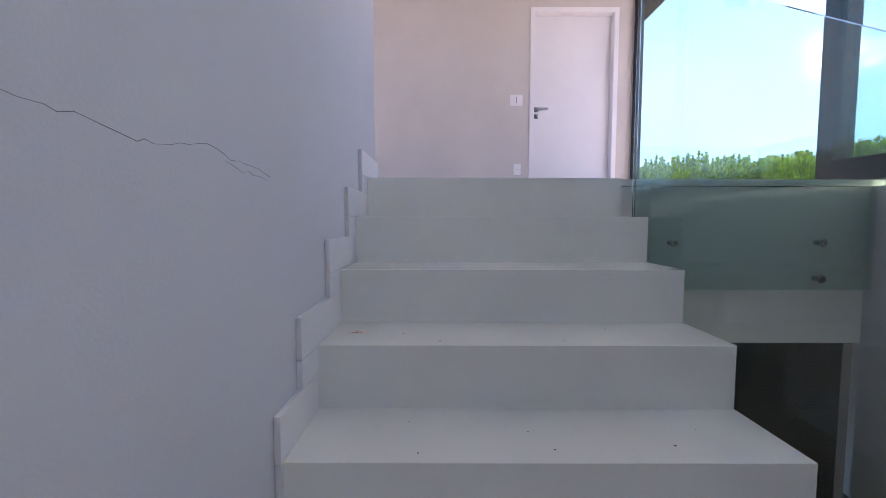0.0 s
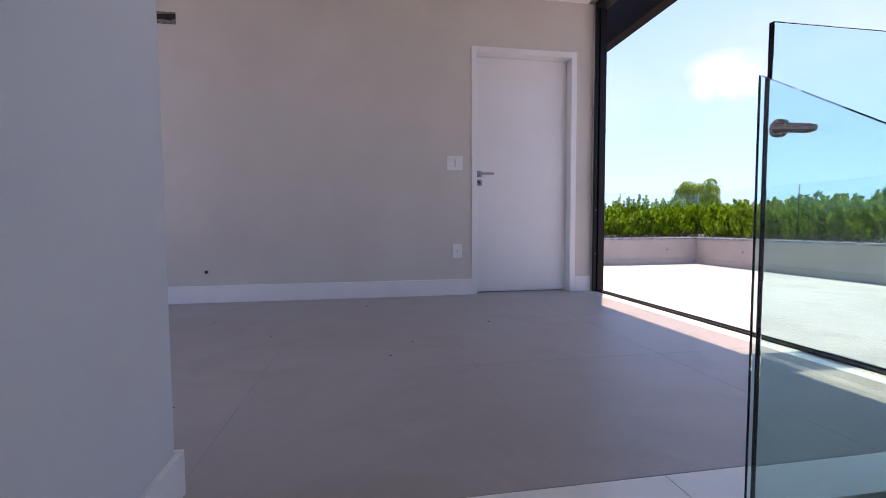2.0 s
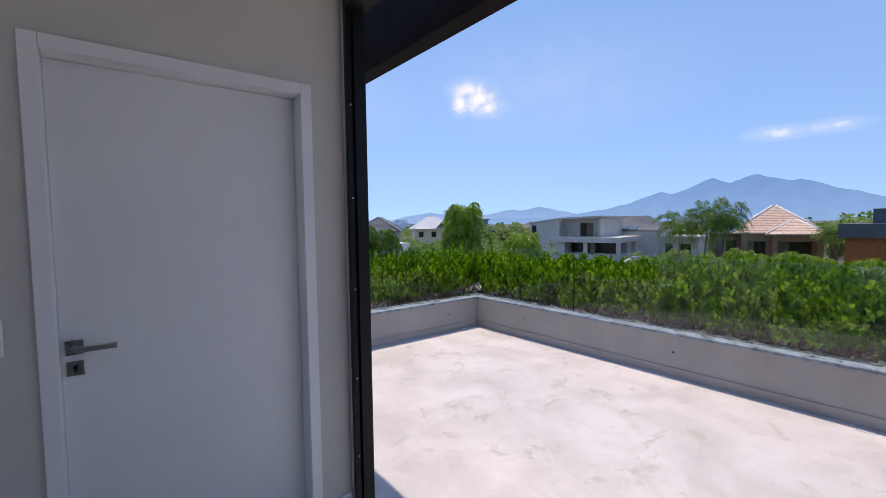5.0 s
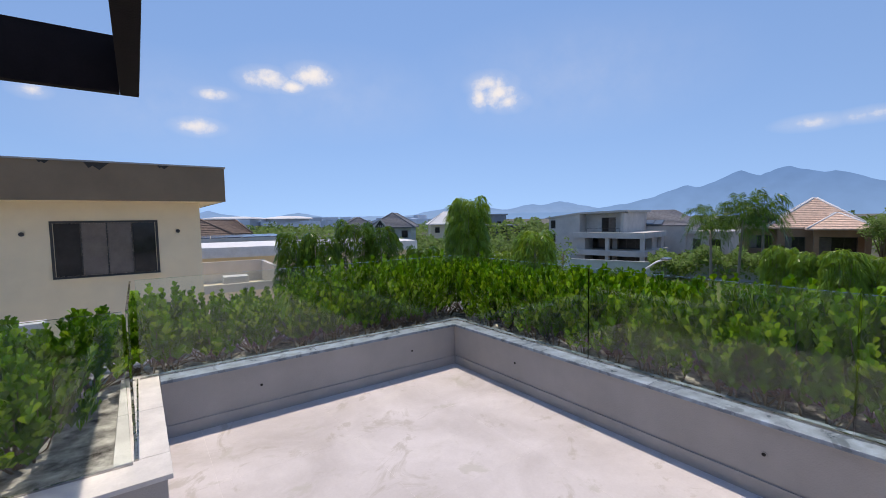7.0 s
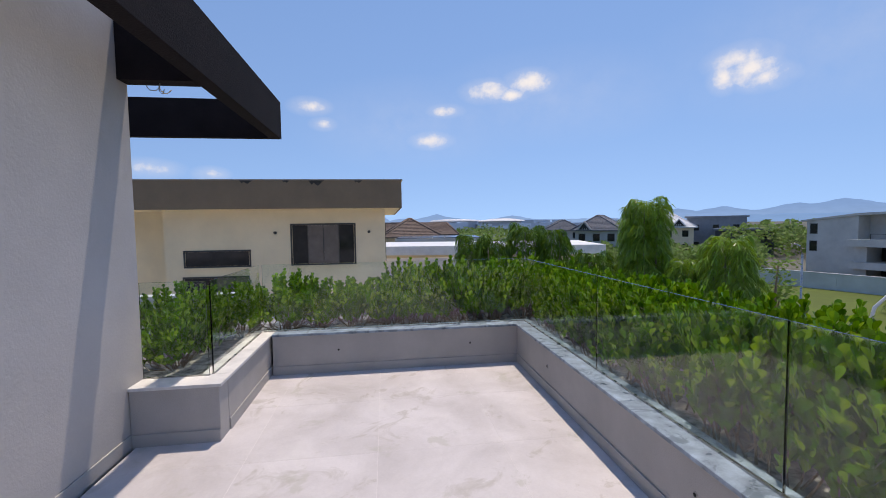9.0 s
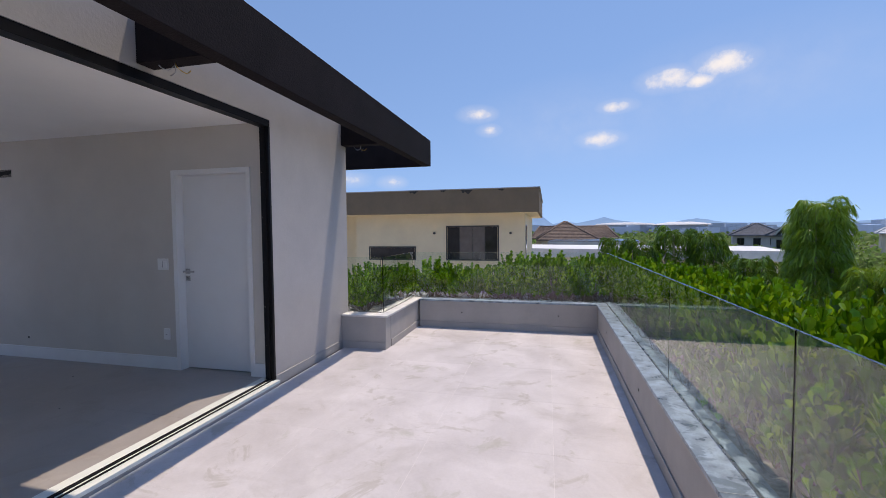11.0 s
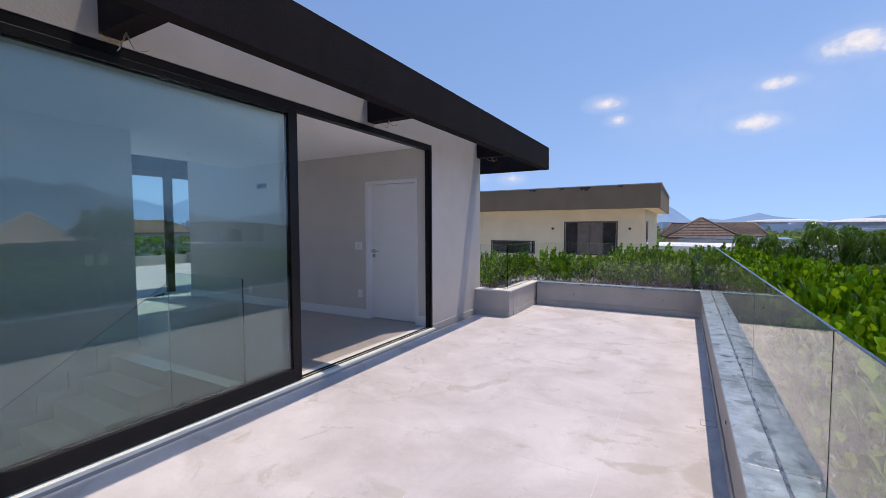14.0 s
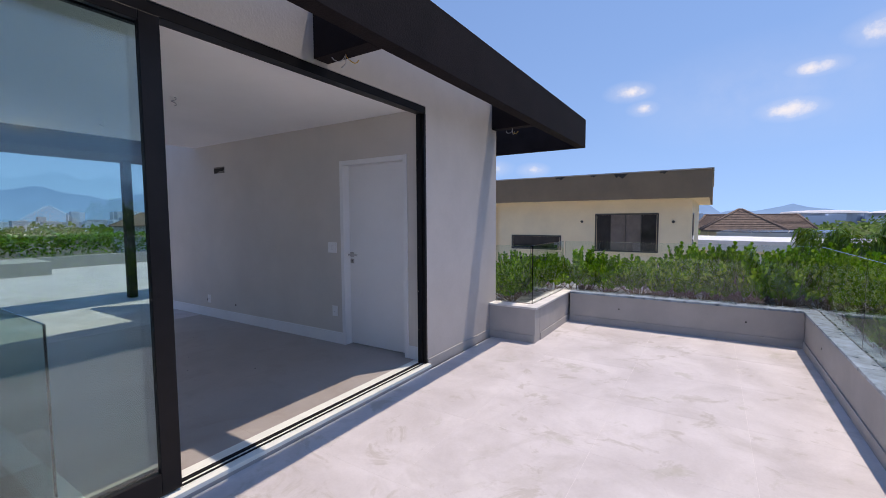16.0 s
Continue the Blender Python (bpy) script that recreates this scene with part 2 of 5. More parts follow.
M_WIRE_YELLOW = mat("yellow_conduit", (0.60, 0.36, 0.05), 0.5, 0.1, 40.0, 100, 0.0)


# ---- building helpers ----
def box(bm, lo, hi, bevel=0.0):
    """A box between two corners, with its own bevelled edges where asked."""
    vs = [bm.verts.new((x, y, z)) for x in (lo[0], hi[0]) for y in (lo[1], hi[1]) for z in (lo[2], hi[2])]
    fs = [bm.faces.new([vs[i] for i in q]) for q in ((0, 1, 3, 2), (4, 6, 7, 5), (0, 4, 5, 1), (2, 3, 7, 6), (0, 2, 6, 4), (1, 5, 7, 3))]
    if bevel:
        es = list({e for f in fs for e in f.edges})
        bmesh.ops.bevel(bm, geom=es, offset=bevel, segments=2, affect="EDGES", profile=0.5)
    return bm


def boxes(*spans, bevel=0.0):
    bm = bmesh.new()
    for lo, hi in spans:
        box(bm, lo, hi, bevel)
    return bm


def tube(bm, pts, radius, sides=8):
    """A round bar along a line of points."""
    rings = []
    for i, p in enumerate(pts):
        p = Vector(p)
        a, b = Vector(pts[max(i - 1, 0)]), Vector(pts[min(i + 1, len(pts) - 1)])
        axis = (b - a).normalized()
        side = axis.orthogonal().normalized() if abs(axis.z) < 0.9 else Vector((1, 0, 0))
        side = (side - axis * side.dot(axis)).normalized()
        up = axis.cross(side)
        r = radius[i] if isinstance(radius, (list, tuple)) else radius
        rings.append([bm.verts.new(p + (side * math.cos(2 * math.pi * k / sides) + up * math.sin(2 * math.pi * k / sides)) * r) for k in range(sides)])
    for a, b in zip(rings, rings[1:]):
        for k in range(sides):
            bm.faces.new((a[k], a[(k + 1) % sides], b[(k + 1) % sides], b[k]))
    bm.faces.new(rings[0][::-1])
    bm.faces.new(rings[-1])
    return bm


def prism(bm, outline, axis, lo, hi):
    """A flat outline drawn out along an axis; the outline's two numbers are the other axes in order."""
    def at(p, d):
        return {"x": (d, p[0], p[1]), "y": (p[0], d, p[1]), "z": (p[0], p[1], d)}[axis]
    a = [bm.verts.new(at(p, lo)) for p in outline]
    b = [bm.verts.new(at(p, hi)) for p in outline]
    bm.faces.new(a)
    bm.faces.new(b[::-1])
    n = len(outline)
    for i in range(n):
        bm.faces.new((a[i], b[i], b[(i + 1) % n], a[(i + 1) % n]))
    return bm


def mesh_from(bm, name, material, smooth=False):
    bmesh.ops.recalc_face_normals(bm, faces=bm.faces)
    me = bpy.data.meshes.new(name)
    bm.to_mesh(me)
    bm.free()
    me.materials.append(material)
    if smooth:
        me.polygons.foreach_set("use_smooth", [True] * len(me.polygons))
    return me


def part(name, bm, material, parent, label="", smooth=False):
    ob = new(name, mesh_from(bm, name, material, smooth))
    ob.parent = parent
    if label:
        tagged(ob, label)
    return ob


def solid(name, bm, material, label, category, kind="", group="", smooth=False):
    return tagged(new(name, mesh_from(bm, name, material, smooth)), label, category, group, kind)


def thing(name, label, category, at=(0, 0, 0), group="", kind=""):
    ob = new(name)
    ob.empty_display_size = 0.2
    ob.location = at
    return tagged(ob, label, category, group, kind)


# ---- the house: walls, floors, roof ----
CEIL = 2.61
ROOF = 3.06
RUN, RISE = 0.262, 0.176
STAIR_L, STAIR_R, STAIR_TOP = -2.447, -1.313, -2.977
TERRACE = -0.06
PAR_X, PAR_Y, PAR_TOP = 3.52, 2.84, 0.365

S = "structure"
# door wall, with the door's opening through it
solid("wall_north", boxes(((-6.0, 0, -0.1), (-4.302, 0.15, ROOF)), ((-4.302, 0, -0.1), (-1.115, 0.15, CEIL)), ((-1.115, 0, 2.145), (-0.185, 0.15, CEIL)), ((-0.185, 0, -0.1), (0.0, 0.15, CEIL))),
      M_WALL, "smooth greige painted plaster wall around a white door", "wall", S)
# facade wall beside and over the opening
solid("wall_east", boxes(((0.003, -0.027, -0.2), (0.10, 1.615, ROOF)), ((-0.05, -9.0, 2.615), (0.10, -0.027, ROOF)), ((-0.05, -9.0, -3.3), (0.10, -7.40, 2.612))),
      M_WALL_OUT, "pale grey textured render facade wall", "wall", S)
solid("wall_end", boxes(((-4.3, 1.465, -3.0), (-0.053, 1.612, ROOF))), M_WALL_OUT, "pale render gable wall at the house end", "wall", S)
solid("wall_stairwell_east", boxes(((-0.14, -7.40, -3.3), (-0.076, -2.922, -0.032))), M_WALL_WHITE, "pale plaster wall below the glazing in the stairwell", "wall", S)
solid("wall_stair", boxes(((-2.66, -9.0, -3.3), (-2.461, -2.675, CEIL))), M_WALL_WHITE, "pale bluish grey plaster wall with a crack beside the stairs", "wall", S)
solid("wall_south", boxes(((-6.0, -9.15, -3.3), (0.1, -9.0, ROOF))), M_WALL_WHITE, "plain plaster wall behind the stairs", "wall", S)
SKY_X0, SKY_X1, SKY_Y0, SKY_Y1 = -1.75, -0.5, -5.7, -4.35  # unseen roof opening, added to light the stair treads from above


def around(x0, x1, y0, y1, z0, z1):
    """A slab with the added light opening left out."""
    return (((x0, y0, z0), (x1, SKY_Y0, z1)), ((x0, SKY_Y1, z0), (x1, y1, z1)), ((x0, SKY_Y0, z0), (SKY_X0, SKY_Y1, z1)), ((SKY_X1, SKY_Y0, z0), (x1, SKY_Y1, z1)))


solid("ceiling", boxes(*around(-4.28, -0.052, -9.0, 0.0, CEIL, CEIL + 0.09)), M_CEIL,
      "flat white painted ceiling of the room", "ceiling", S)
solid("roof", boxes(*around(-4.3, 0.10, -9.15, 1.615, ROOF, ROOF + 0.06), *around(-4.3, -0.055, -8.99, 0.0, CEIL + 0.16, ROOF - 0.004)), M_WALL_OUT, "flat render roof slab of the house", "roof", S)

# slab of the upper floor with the stairwell cut out
solid("floor_slab", boxes(((-4.28, -2.73, -0.70), (-0.055, -0.003, -0.030)), ((-4.28, -9.0, -0.70), (-2.665, -2.735, -0.030)), ((-1.31, -2.919, -0.763), (-0.055, -2.735, -0.033))),
      M_MARBLE, "pale slab edge of the upper floor", "floor", S)
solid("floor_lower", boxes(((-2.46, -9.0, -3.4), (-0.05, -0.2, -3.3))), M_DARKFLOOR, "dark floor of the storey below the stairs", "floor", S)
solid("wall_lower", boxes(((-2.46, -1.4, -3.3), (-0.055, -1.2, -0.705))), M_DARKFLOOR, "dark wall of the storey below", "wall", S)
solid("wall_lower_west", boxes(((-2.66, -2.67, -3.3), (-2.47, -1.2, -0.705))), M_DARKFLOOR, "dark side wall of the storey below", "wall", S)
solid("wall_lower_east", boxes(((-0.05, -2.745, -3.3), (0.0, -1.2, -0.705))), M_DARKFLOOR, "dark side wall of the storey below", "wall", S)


# ---- indoor floor tiles ----
def tiled(name, x0, x1, y0, y1, top, px, py, ox, oy, material, label, thick=0.012, gap=0.0024, bed=None):
    """A floor of separate tiles on a grout bed; ox, oy is a joint crossing."""
    holder = solid(name, boxes(((x0, y0, top - thick - 0.012), (x1, y1, top - thick * 0.06))), bed or M_GROUT, label, "floor", S)
    shared = {}
    i0, i1 = math.floor((x0 - ox) / px), math.ceil((x1 - ox) / px)
    j0, j1 = math.floor((y0 - oy) / py), math.ceil((y1 - oy) / py)
    for i in range(i0, i1):
        for j in range(j0, j1):
            ax, bx = max(x0, ox + i * px + gap / 2), min(x1, ox + (i + 1) * px - gap / 2)
            ay, by = max(y0, oy + j * py + gap / 2), min(y1, oy + (j + 1) * py - gap / 2)
            if bx - ax < 0.02 or by - ay < 0.02:
                continue
            key = (round(bx - ax, 3), round(by - ay, 3))
            if key not in shared:
                w, d = key[0] / 2, key[1] / 2
                shared[key] = mesh_from(boxes(((-w, -d, -thick), (w, d, 0)), bevel=0.0005), "tile", material)
            t = new("tile", shared[key])
            t.location = ((ax + bx) / 2, (ay + by) / 2, top)
            t.parent = holder
    return holder


# ---- stairs ----
def make_stairs():
    st = thing("staircase", "white polished stone staircase with thick square treads", "staircase", kind=S)
    for k in range(0, 12):
        z, y = -RISE * k, STAIR_TOP - RUN * k
        back = y + (0.0125 if k == 0 else RUN)
        prof = [(y, z - RISE), (y, z - 0.0015), (y + 0.0015, z), (back, z), (back, z - 0.02), (y + 0.02, z - 0.02), (y + 0.02, z - RISE)]
        if k == 0:
            prof = [(y, z - RISE), (y, z - 0.0015), (y + 0.0015, z), (back, z), (back, z - RISE)]
        part("step", prism(bmesh.new(), prof, "x", STAIR_L, STAIR_R), M_MARBLE, st)
        part("stringer", boxes(((STAIR_L, y + 0.021, z - 0.30), (STAIR_R - 0.001, y + RUN + 0.019, z - 0.0208))), M_MARBLE, st)
    return st


make_stairs()
edge = solid("landing_edge", boxes(((-2.447, STAIR_TOP + 0.013, -0.020), (STAIR_R, -2.785, 0.0)), ((STAIR_R + 0.002, -2.923, -0.030), (-0.08, -2.785, 0.0)), bevel=0.001), M_MARBLE,
             "white polished stone strip along the landing edge", "trim", S)

# stepped skirting up the stair wall: each a separate stone
for k in range(0, 11):
    z, y = -RISE * k, STAIR_TOP - RUN * k
    sk = thing("stair_skirting", "white stone skirting piece stepping up the stair wall", "skirting", group="stepped stair skirting", kind=S)
    y1 = y + (0.317 if k == 0 else RUN)
    lip = 0.012 if k == 4 else 0.13
    part("upper_stone", boxes(((-2.4605, y - lip, z + 0.001), (STAIR_L + 0.001, y1, z + 0.104)), bevel=0.0015), M_TRIM, sk)
    part("lower_stone", boxes(((-2.4605, y - lip, z - RISE + 0.105), (STAIR_L + 0.001, y + 0.001, z - 0.0005)), bevel=0.0015), M_TRIM, sk)
sk = solid("baseboard_stair_end", boxes(((-2.66, -2.673, 0.0), (STAIR_L, -2.658, 0.106)), bevel=0.002), M_TRIM, "white skirting on the end of the stair wall", "baseboard", S)


# ---- door ----
def make_door():
    d = thing("door_1", "closed white lacquered flush door with steel lever handle", "door", (-0.65, 0, 0), kind=S)
    x0, x1, h = -1.14 + 0.65, -0.16 + 0.65, 2.17
    for name, lo, hi in (("casing", (x0, -0.015, 0), (x0 + 0.05, -0.001, h)), ("casing", (x1 - 0.05, -0.015, 0), (x1, -0.001, h)),
                         ("casing", (x0 + 0.051, -0.015, h - 0.05), (x1 - 0.051, -0.001, h))):
        part(name, boxes((lo, hi), bevel=0.002), M_WHITE, d, "white casing")
    part("jamb", boxes(((x0 + 0.027, 0.0, 0), (x0 + 0.05, 0.148, h - 0.03))), M_WHITE, d)
    part("jamb", boxes(((x1 - 0.05, 0.0, 0), (x1 - 0.027, 0.148, h - 0.03))), M_WHITE, d)
    part("head", boxes(((x0 + 0.052, 0.0, h - 0.05), (x1 - 0.052, 0.148, h - 0.028))), M_WHITE, d)
    leaf = part("leaf", boxes(((x0 + 0.0508, 0.085, 0.010), (x1 - 0.0515, 0.122, h - 0.0515)), bevel=0.001), M_WHITE, d, "flush white leaf")
    part("stop", boxes(((x0 + 0.05, 0.125, 0.0), (x1 - 0.05, 0.146, h - 0.05))), M_WHITE, d)
    hx, hz = -1.05 + 0.65, 1.08
    bm = boxes(((hx - 0.027, 0.075, hz - 0.027), (hx + 0.027, 0.0855, hz + 0.027)), bevel=0.002)
    part("rose", bm, M_STEEL, leaf, "square steel rose")
    bm = tube(bmesh.new(), [(hx, 0.077, hz), (hx, 0.035, hz)], 0.009, 12)
    box(bm, (hx - 0.011, 0.022, hz - 0.010), (hx + 0.125, 0.040, hz + 0.010), 0.002)
    part("lever", bm, M_STEEL, leaf, "brushed steel lever")
    bm = boxes(((hx - 0.027, 0.077, hz - 0.105), (hx + 0.027, 0.0855, hz - 0.051)), bevel=0.002)
    part("key_plate", bm, M_STEEL, leaf, "square steel key plate")
    bm = tube(bmesh.new(), [(hx, 0.076, hz - 0.072), (hx, 0.079, hz - 0.072)], 0.008, 12)
    box(bm, (hx - 0.004, 0.076, hz - 0.092), (hx + 0.004, 0.079, hz - 0.072))
    part("keyhole", bm, M_DARK, leaf, "dark keyhole")


make_door()
solid("door_threshold", boxes(((-1.115, 0.0005, -0.03), (-0.185, 0.15, 0.0))), M_TILE_IN, "beige tile strip under the door", "threshold", S)
bm = boxes(((-5.99, -0.015, 0.0), (-1.141, -0.0005, 0.140)), bevel=0.003)
solid("baseboard_north", bm, M_TRIM, "white painted skirting along the door wall", "baseboard", S)
solid("baseboard_corner", boxes(((-0.159, -0.015, 0.0), (-0.003, -0.0005, 0.140)), bevel=0.003), M_TRIM, "short white skirting between door and glazing", "baseboard", S)


# ---- switches, sockets, holes on the door wall ----
def make_switch(x, z):
    s = thing("light_switch", "white double light switch plate on the greige wall", "light switch", (x, 0, z))
    part("plate", boxes(((-0.07, -0.010, -0.062), (0.07, -0.0005, 0.062)), bevel=0.003), M_PLASTIC, s)
    part("inset", boxes(((-0.052, -0.0125, -0.034), (0.052, -0.0102, 0.034)), bevel=0.001), M_PLASTIC, s)
    part("rocker", boxes(((-0.050, -0.0155, -0.002), (-0.002, -0.0127, 0.032)), bevel=0.001), M_PLASTIC, s)
    part("rocker", boxes(((-0.050, -0.0155, -0.032), (-0.002, -0.0127, -0.004)), bevel=0.001), M_PLASTIC, s)
    part("rocker", boxes(((0.004, -0.0165, -0.032), (0.050, -0.0127, 0.032)), bevel=0.001), M_PLASTIC, s)
    part("gap", boxes(((-0.0015, -0.0140, -0.033), (0.0030, -0.0128, 0.033))), M_DARK, s)
    return s


def make_socket(x, z):
    s = thing("wall_socket", "white three-pin socket plate on the greige wall", "socket", (x, 0, z), group="wall sockets")
    part("plate", boxes(((-0.041, -0.010, -0.062), (0.041, -0.0005, 0.062)), bevel=0.003), M_PLASTIC, s)
    part("inset", boxes(((-0.025, -0.0125, -0.024), (0.025, -0.0102, 0.024)), bevel=0.001), M_PLASTIC, s)
    for dx, dz in ((-0.010, 0.0), (0.0, -0.005), (0.010, 0.0)):
        part("pin_hole", tube(bmesh.new(), [(dx, -0.0128, dz), (dx, -0.0133, dz)], 0.0028, 8), M_DARK, s)
    return s


make_switch(-1.290, 1.160)
make_socket(-1.270, 0.392)
make_socket(-4.028, 0.278)
for x, z in ((-3.335, 0.25), (-4.09, 0.26)):
    h = thing("conduit_hole", "small dark round conduit hole in the plaster", "hole", (x, 0, z), group="conduit holes")
    part("rim", tube(bmesh.new(), [(0, -0.0035, 0), (0, -0.0005, 0)], 0.020, 16), M_WALL, h)
    part("hollow", tube(bmesh.new(), [(0, -0.0050, 0), (0, -0.0036, 0)], 0.013, 14), M_DARK, h)
v = thing("wall_recess", "unfinished rectangular air outlet recess in the plaster", "wall recess", (-3.627, 0, 2.232))
part("hollow", boxes(((-0.135, -0.003, -0.045), (0.135, -0.0005, 0.045))), M_DARK, v)
part("mortar_edge", prism(bmesh.new(), [(-0.06, -0.045), (0.135, -0.045), (0.135, -0.005), (0.09, -0.018), (0.02, -0.012)], "y", -0.0045, -0.0031), M_MORTAR, v, "crumbling grey mortar")
part("mortar_edge", prism(bmesh.new(), [(-0.135, 0.030), (-0.135, 0.045), (0.135, 0.045), (0.135, 0.034), (0.0, 0.026)], "y", -0.0045, -0.0031), M_MORTAR, v, "crumbling grey mortar")

# ---- aluminium glazing on the facade ----
g = thing("window_1", "black aluminium sliding glazing frame with tracks", "window frame", kind=S)
Y0, Y1 = -7.395, -0.03
part("head_rail", boxes(((0.0, Y0, 2.545), (0.098, Y1, 2.612)), bevel=0.003), M_BLACK, g)
part("side_jamb", boxes(((0.0, Y1 - 0.03, 0.002), (0.028, Y1, 2.544)), bevel=0.002), M_BLACK, g)
part("side_jamb", boxes(((0.033, Y1 - 0.045, 0.002), (0.065, Y1, 2.544)), bevel=0.002), M_BLACK, g)
part("side_jamb", boxes(((0.070, Y1 - 0.03, 0.002), (0.102, Y1, 2.544)), bevel=0.002), M_BLACK, g)
part("side_jamb", boxes(((0.0, Y0, 0.002), (0.098, Y0 + 0.04, 2.544)), bevel=0.002), M_BLACK, g)
for z in (0.35, 0.75, 1.2, 1.65, 2.1):
    part("screw", tube(bmesh.new(), [(0.016, Y1 - 0.0305, z), (0.016, Y1 - 0.033, z)], 0.005, 8), M_STEEL, g)
for x in (0.030, 0.046, 0.086):
    part("track", boxes(((x, Y0, 0.0005), (x + 0.007, Y1 - 0.05, 0.012)), bevel=0.001), M_BLACK, g)
part("track_bed", boxes(((0.0, Y0, -0.004), (0.098, Y1 - 0.05, 0.0004))), M_MARBLE, g, "white stone track bed")
sill = solid("door_sill", boxes(((-0.075, Y0, -0.030), (-0.001, -0.016, 0.001)), ((0.099, Y0, -0.030), (0.150, -0.03, -0.001)), bevel=0.002), M_MARBLE,
             "white stone threshold under the sliding glazing", "sill", S)
solid("facade_upstand", boxes(((-0.05, Y0, -0.25), (0.135, -0.03, -0.031))), M_WALL_OUT, "low rendered upstand below the threshold", "trim", S)


def make_slider(name, y0, y1, x, label):
    p = thing(name, label, "glass door", ((x + 0.02), (y0 + y1) / 2, 0.017))
    hw = (y1 - y0) / 2
    part("stile", boxes(((-0.02, hw - 0.10, 0.0), (0.022, hw, 2.525)), bevel=0.003), M_BLACK, p)
    part("stile", boxes(((-0.02, -hw, 0.0), (0.022, -hw + 0.06, 2.525)), bevel=0.003), M_BLACK, p)
    part("bottom_rail", boxes(((-0.02, -hw + 0.061, 0.0), (0.022, hw - 0.101, 0.120)), bevel=0.003), M_BLACK, p)
    part("top_rail", boxes(((-0.02, -hw + 0.061, 2.475), (0.022, hw - 0.101, 2.525)), bevel=0.003), M_BLACK, p)
    pane = part("pane", boxes(((-0.004, -hw + 0.055, 0.115), (0.004, hw - 0.095, 2.48))), M_GLASS_DOOR, p, "clear tinted glass")
    pane.visible_shadow = False
    return p


make_slider("sliding_door", -4.90, -2.468, 0.072, "tall black-framed sliding glass panel in the facade")
make_slider("sliding_door", -4.90, -2.441, 0.012, "black-framed glass panel parked behind the sliding one")
# unseen extra glazing, added so more daylight reaches the stairwell
make_slider("sliding_door", -7.35, -4.91, 0.012, "black-framed fixed glass panel added out of view beside the sliding ones")

# ---- stair glass guard ----
def standoff(parent, p, axis, length, radius=0.019):
    d = Vector(axis)
    a = Vector(p)
    bm = tube(bmesh.new(), [a, a + d * length], radius * 0.62, 16)
    post = part("standoff", bm, M_STEEL, parent, "round steel glass fixing", True)
    bm = tube(bmesh.new(), [a + d * length, a + d * (length + 0.004), a + d * (length + 0.010)], [radius, radius, radius * 0.8], 18)
    part("cap", bm, M_STEEL, post, "", False)
    bm = tube(bmesh.new(), [a + d * (length + 0.0101), a + d * (length + 0.0106)], radius * 0.3, 6)
    part("hex_socket", bm, M_DARK, post)


ga = thing("glass_guard", "clear greenish glass guard panel on the landing edge", "glass railing", (0, -2.955, 0))
pane = part("pane", boxes(((-1.233, -0.006, -0.505), (-0.06, 0.006, 1.012)), bevel=0.0015), M_GLASS_STAIR, ga)
pane.visible_shadow = False
for x in (-1.055, -0.378):
    for z in (-0.290, -0.455):
        standoff(ga, (x, 0.035, z), (0, -1, 0), 0.043)
gb = thing("glass_guard", "clear greenish glass guard panel sloping down beside the stairs", "glass railing", (-1.242, 0, 0))
slope = RISE / RUN
top0, low0 = 0.912, -0.42
ya, yb = -2.945, -6.0
bm = bmesh.new()
prism(bm, [(ya, -0.30), (ya, top0), (yb, top0 - slope * (ya - yb)), (yb, low0 - slope * (ya - yb)), (ya - 0.10, low0 + 0.02)], "x", -0.006, 0.006)
pane = part("pane", bm, M_GLASS_STAIR, gb)
pane.visible_shadow = False
cp = Vector((-0.008, -3.0, 0.795))
disc = part("clamp", tube(bmesh.new(), [cp, cp + Vector((-0.010, 0, 0)), cp + Vector((-0.014, 0, 0))], [0.017, 0.017, 0.013], 18), M_STEEL, gb, "small round steel glass clamp")
part("pin", tube(bmesh.new(), [cp + Vector((-0.012, 0, 0)), cp + Vector((-0.016, -0.030, -0.006)), cp + Vector((-0.016, -0.062, -0.014)), cp + Vector((-0.016, -0.075, -0.016))], [0.009, 0.009, 0.009, 0.006], 12), M_STEEL, disc)

# ---- terrace ----
solid("terrace_slab", boxes(((0.14, -9.0, -0.5), (PAR_X + 1.6, PAR_Y + 1.3, TERRACE - 0.03))), M_PARAPET, "concrete slab under the terrace tiles", "slab", S)


def make_parapet(name, x0, y0, x1, y1, face, label):
    """A low rendered wall; face: the side that carries the plinth, as (dx, dy)."""
    p = thing(name, label, "parapet", kind=S)
    part("wall", boxes(((x0, y0, -0.45), (x1, y1, PAR_TOP)), bevel=0.006), M_PARAPET, p)
    dx, dy = face
    t = 0.012
    lo = [x0, y0, TERRACE - 0.004]
    hi = [x1, y1, TERRACE + 0.095]
    if dx < 0: hi[0], lo[0] = x0 - 0.0005, x0 - t
    if dx > 0: lo[0], hi[0] = x1 + 0.0005, x1 + t
    if dy < 0: hi[1], lo[1] = y0 - 0.0005, y0 - t
    if dy > 0: lo[1], hi[1] = y1 + 0.0005, y1 + t
    part("plinth", boxes((lo, hi), bevel=0.004), M_PARAPET, p, "slightly proud rendered plinth")
    return p


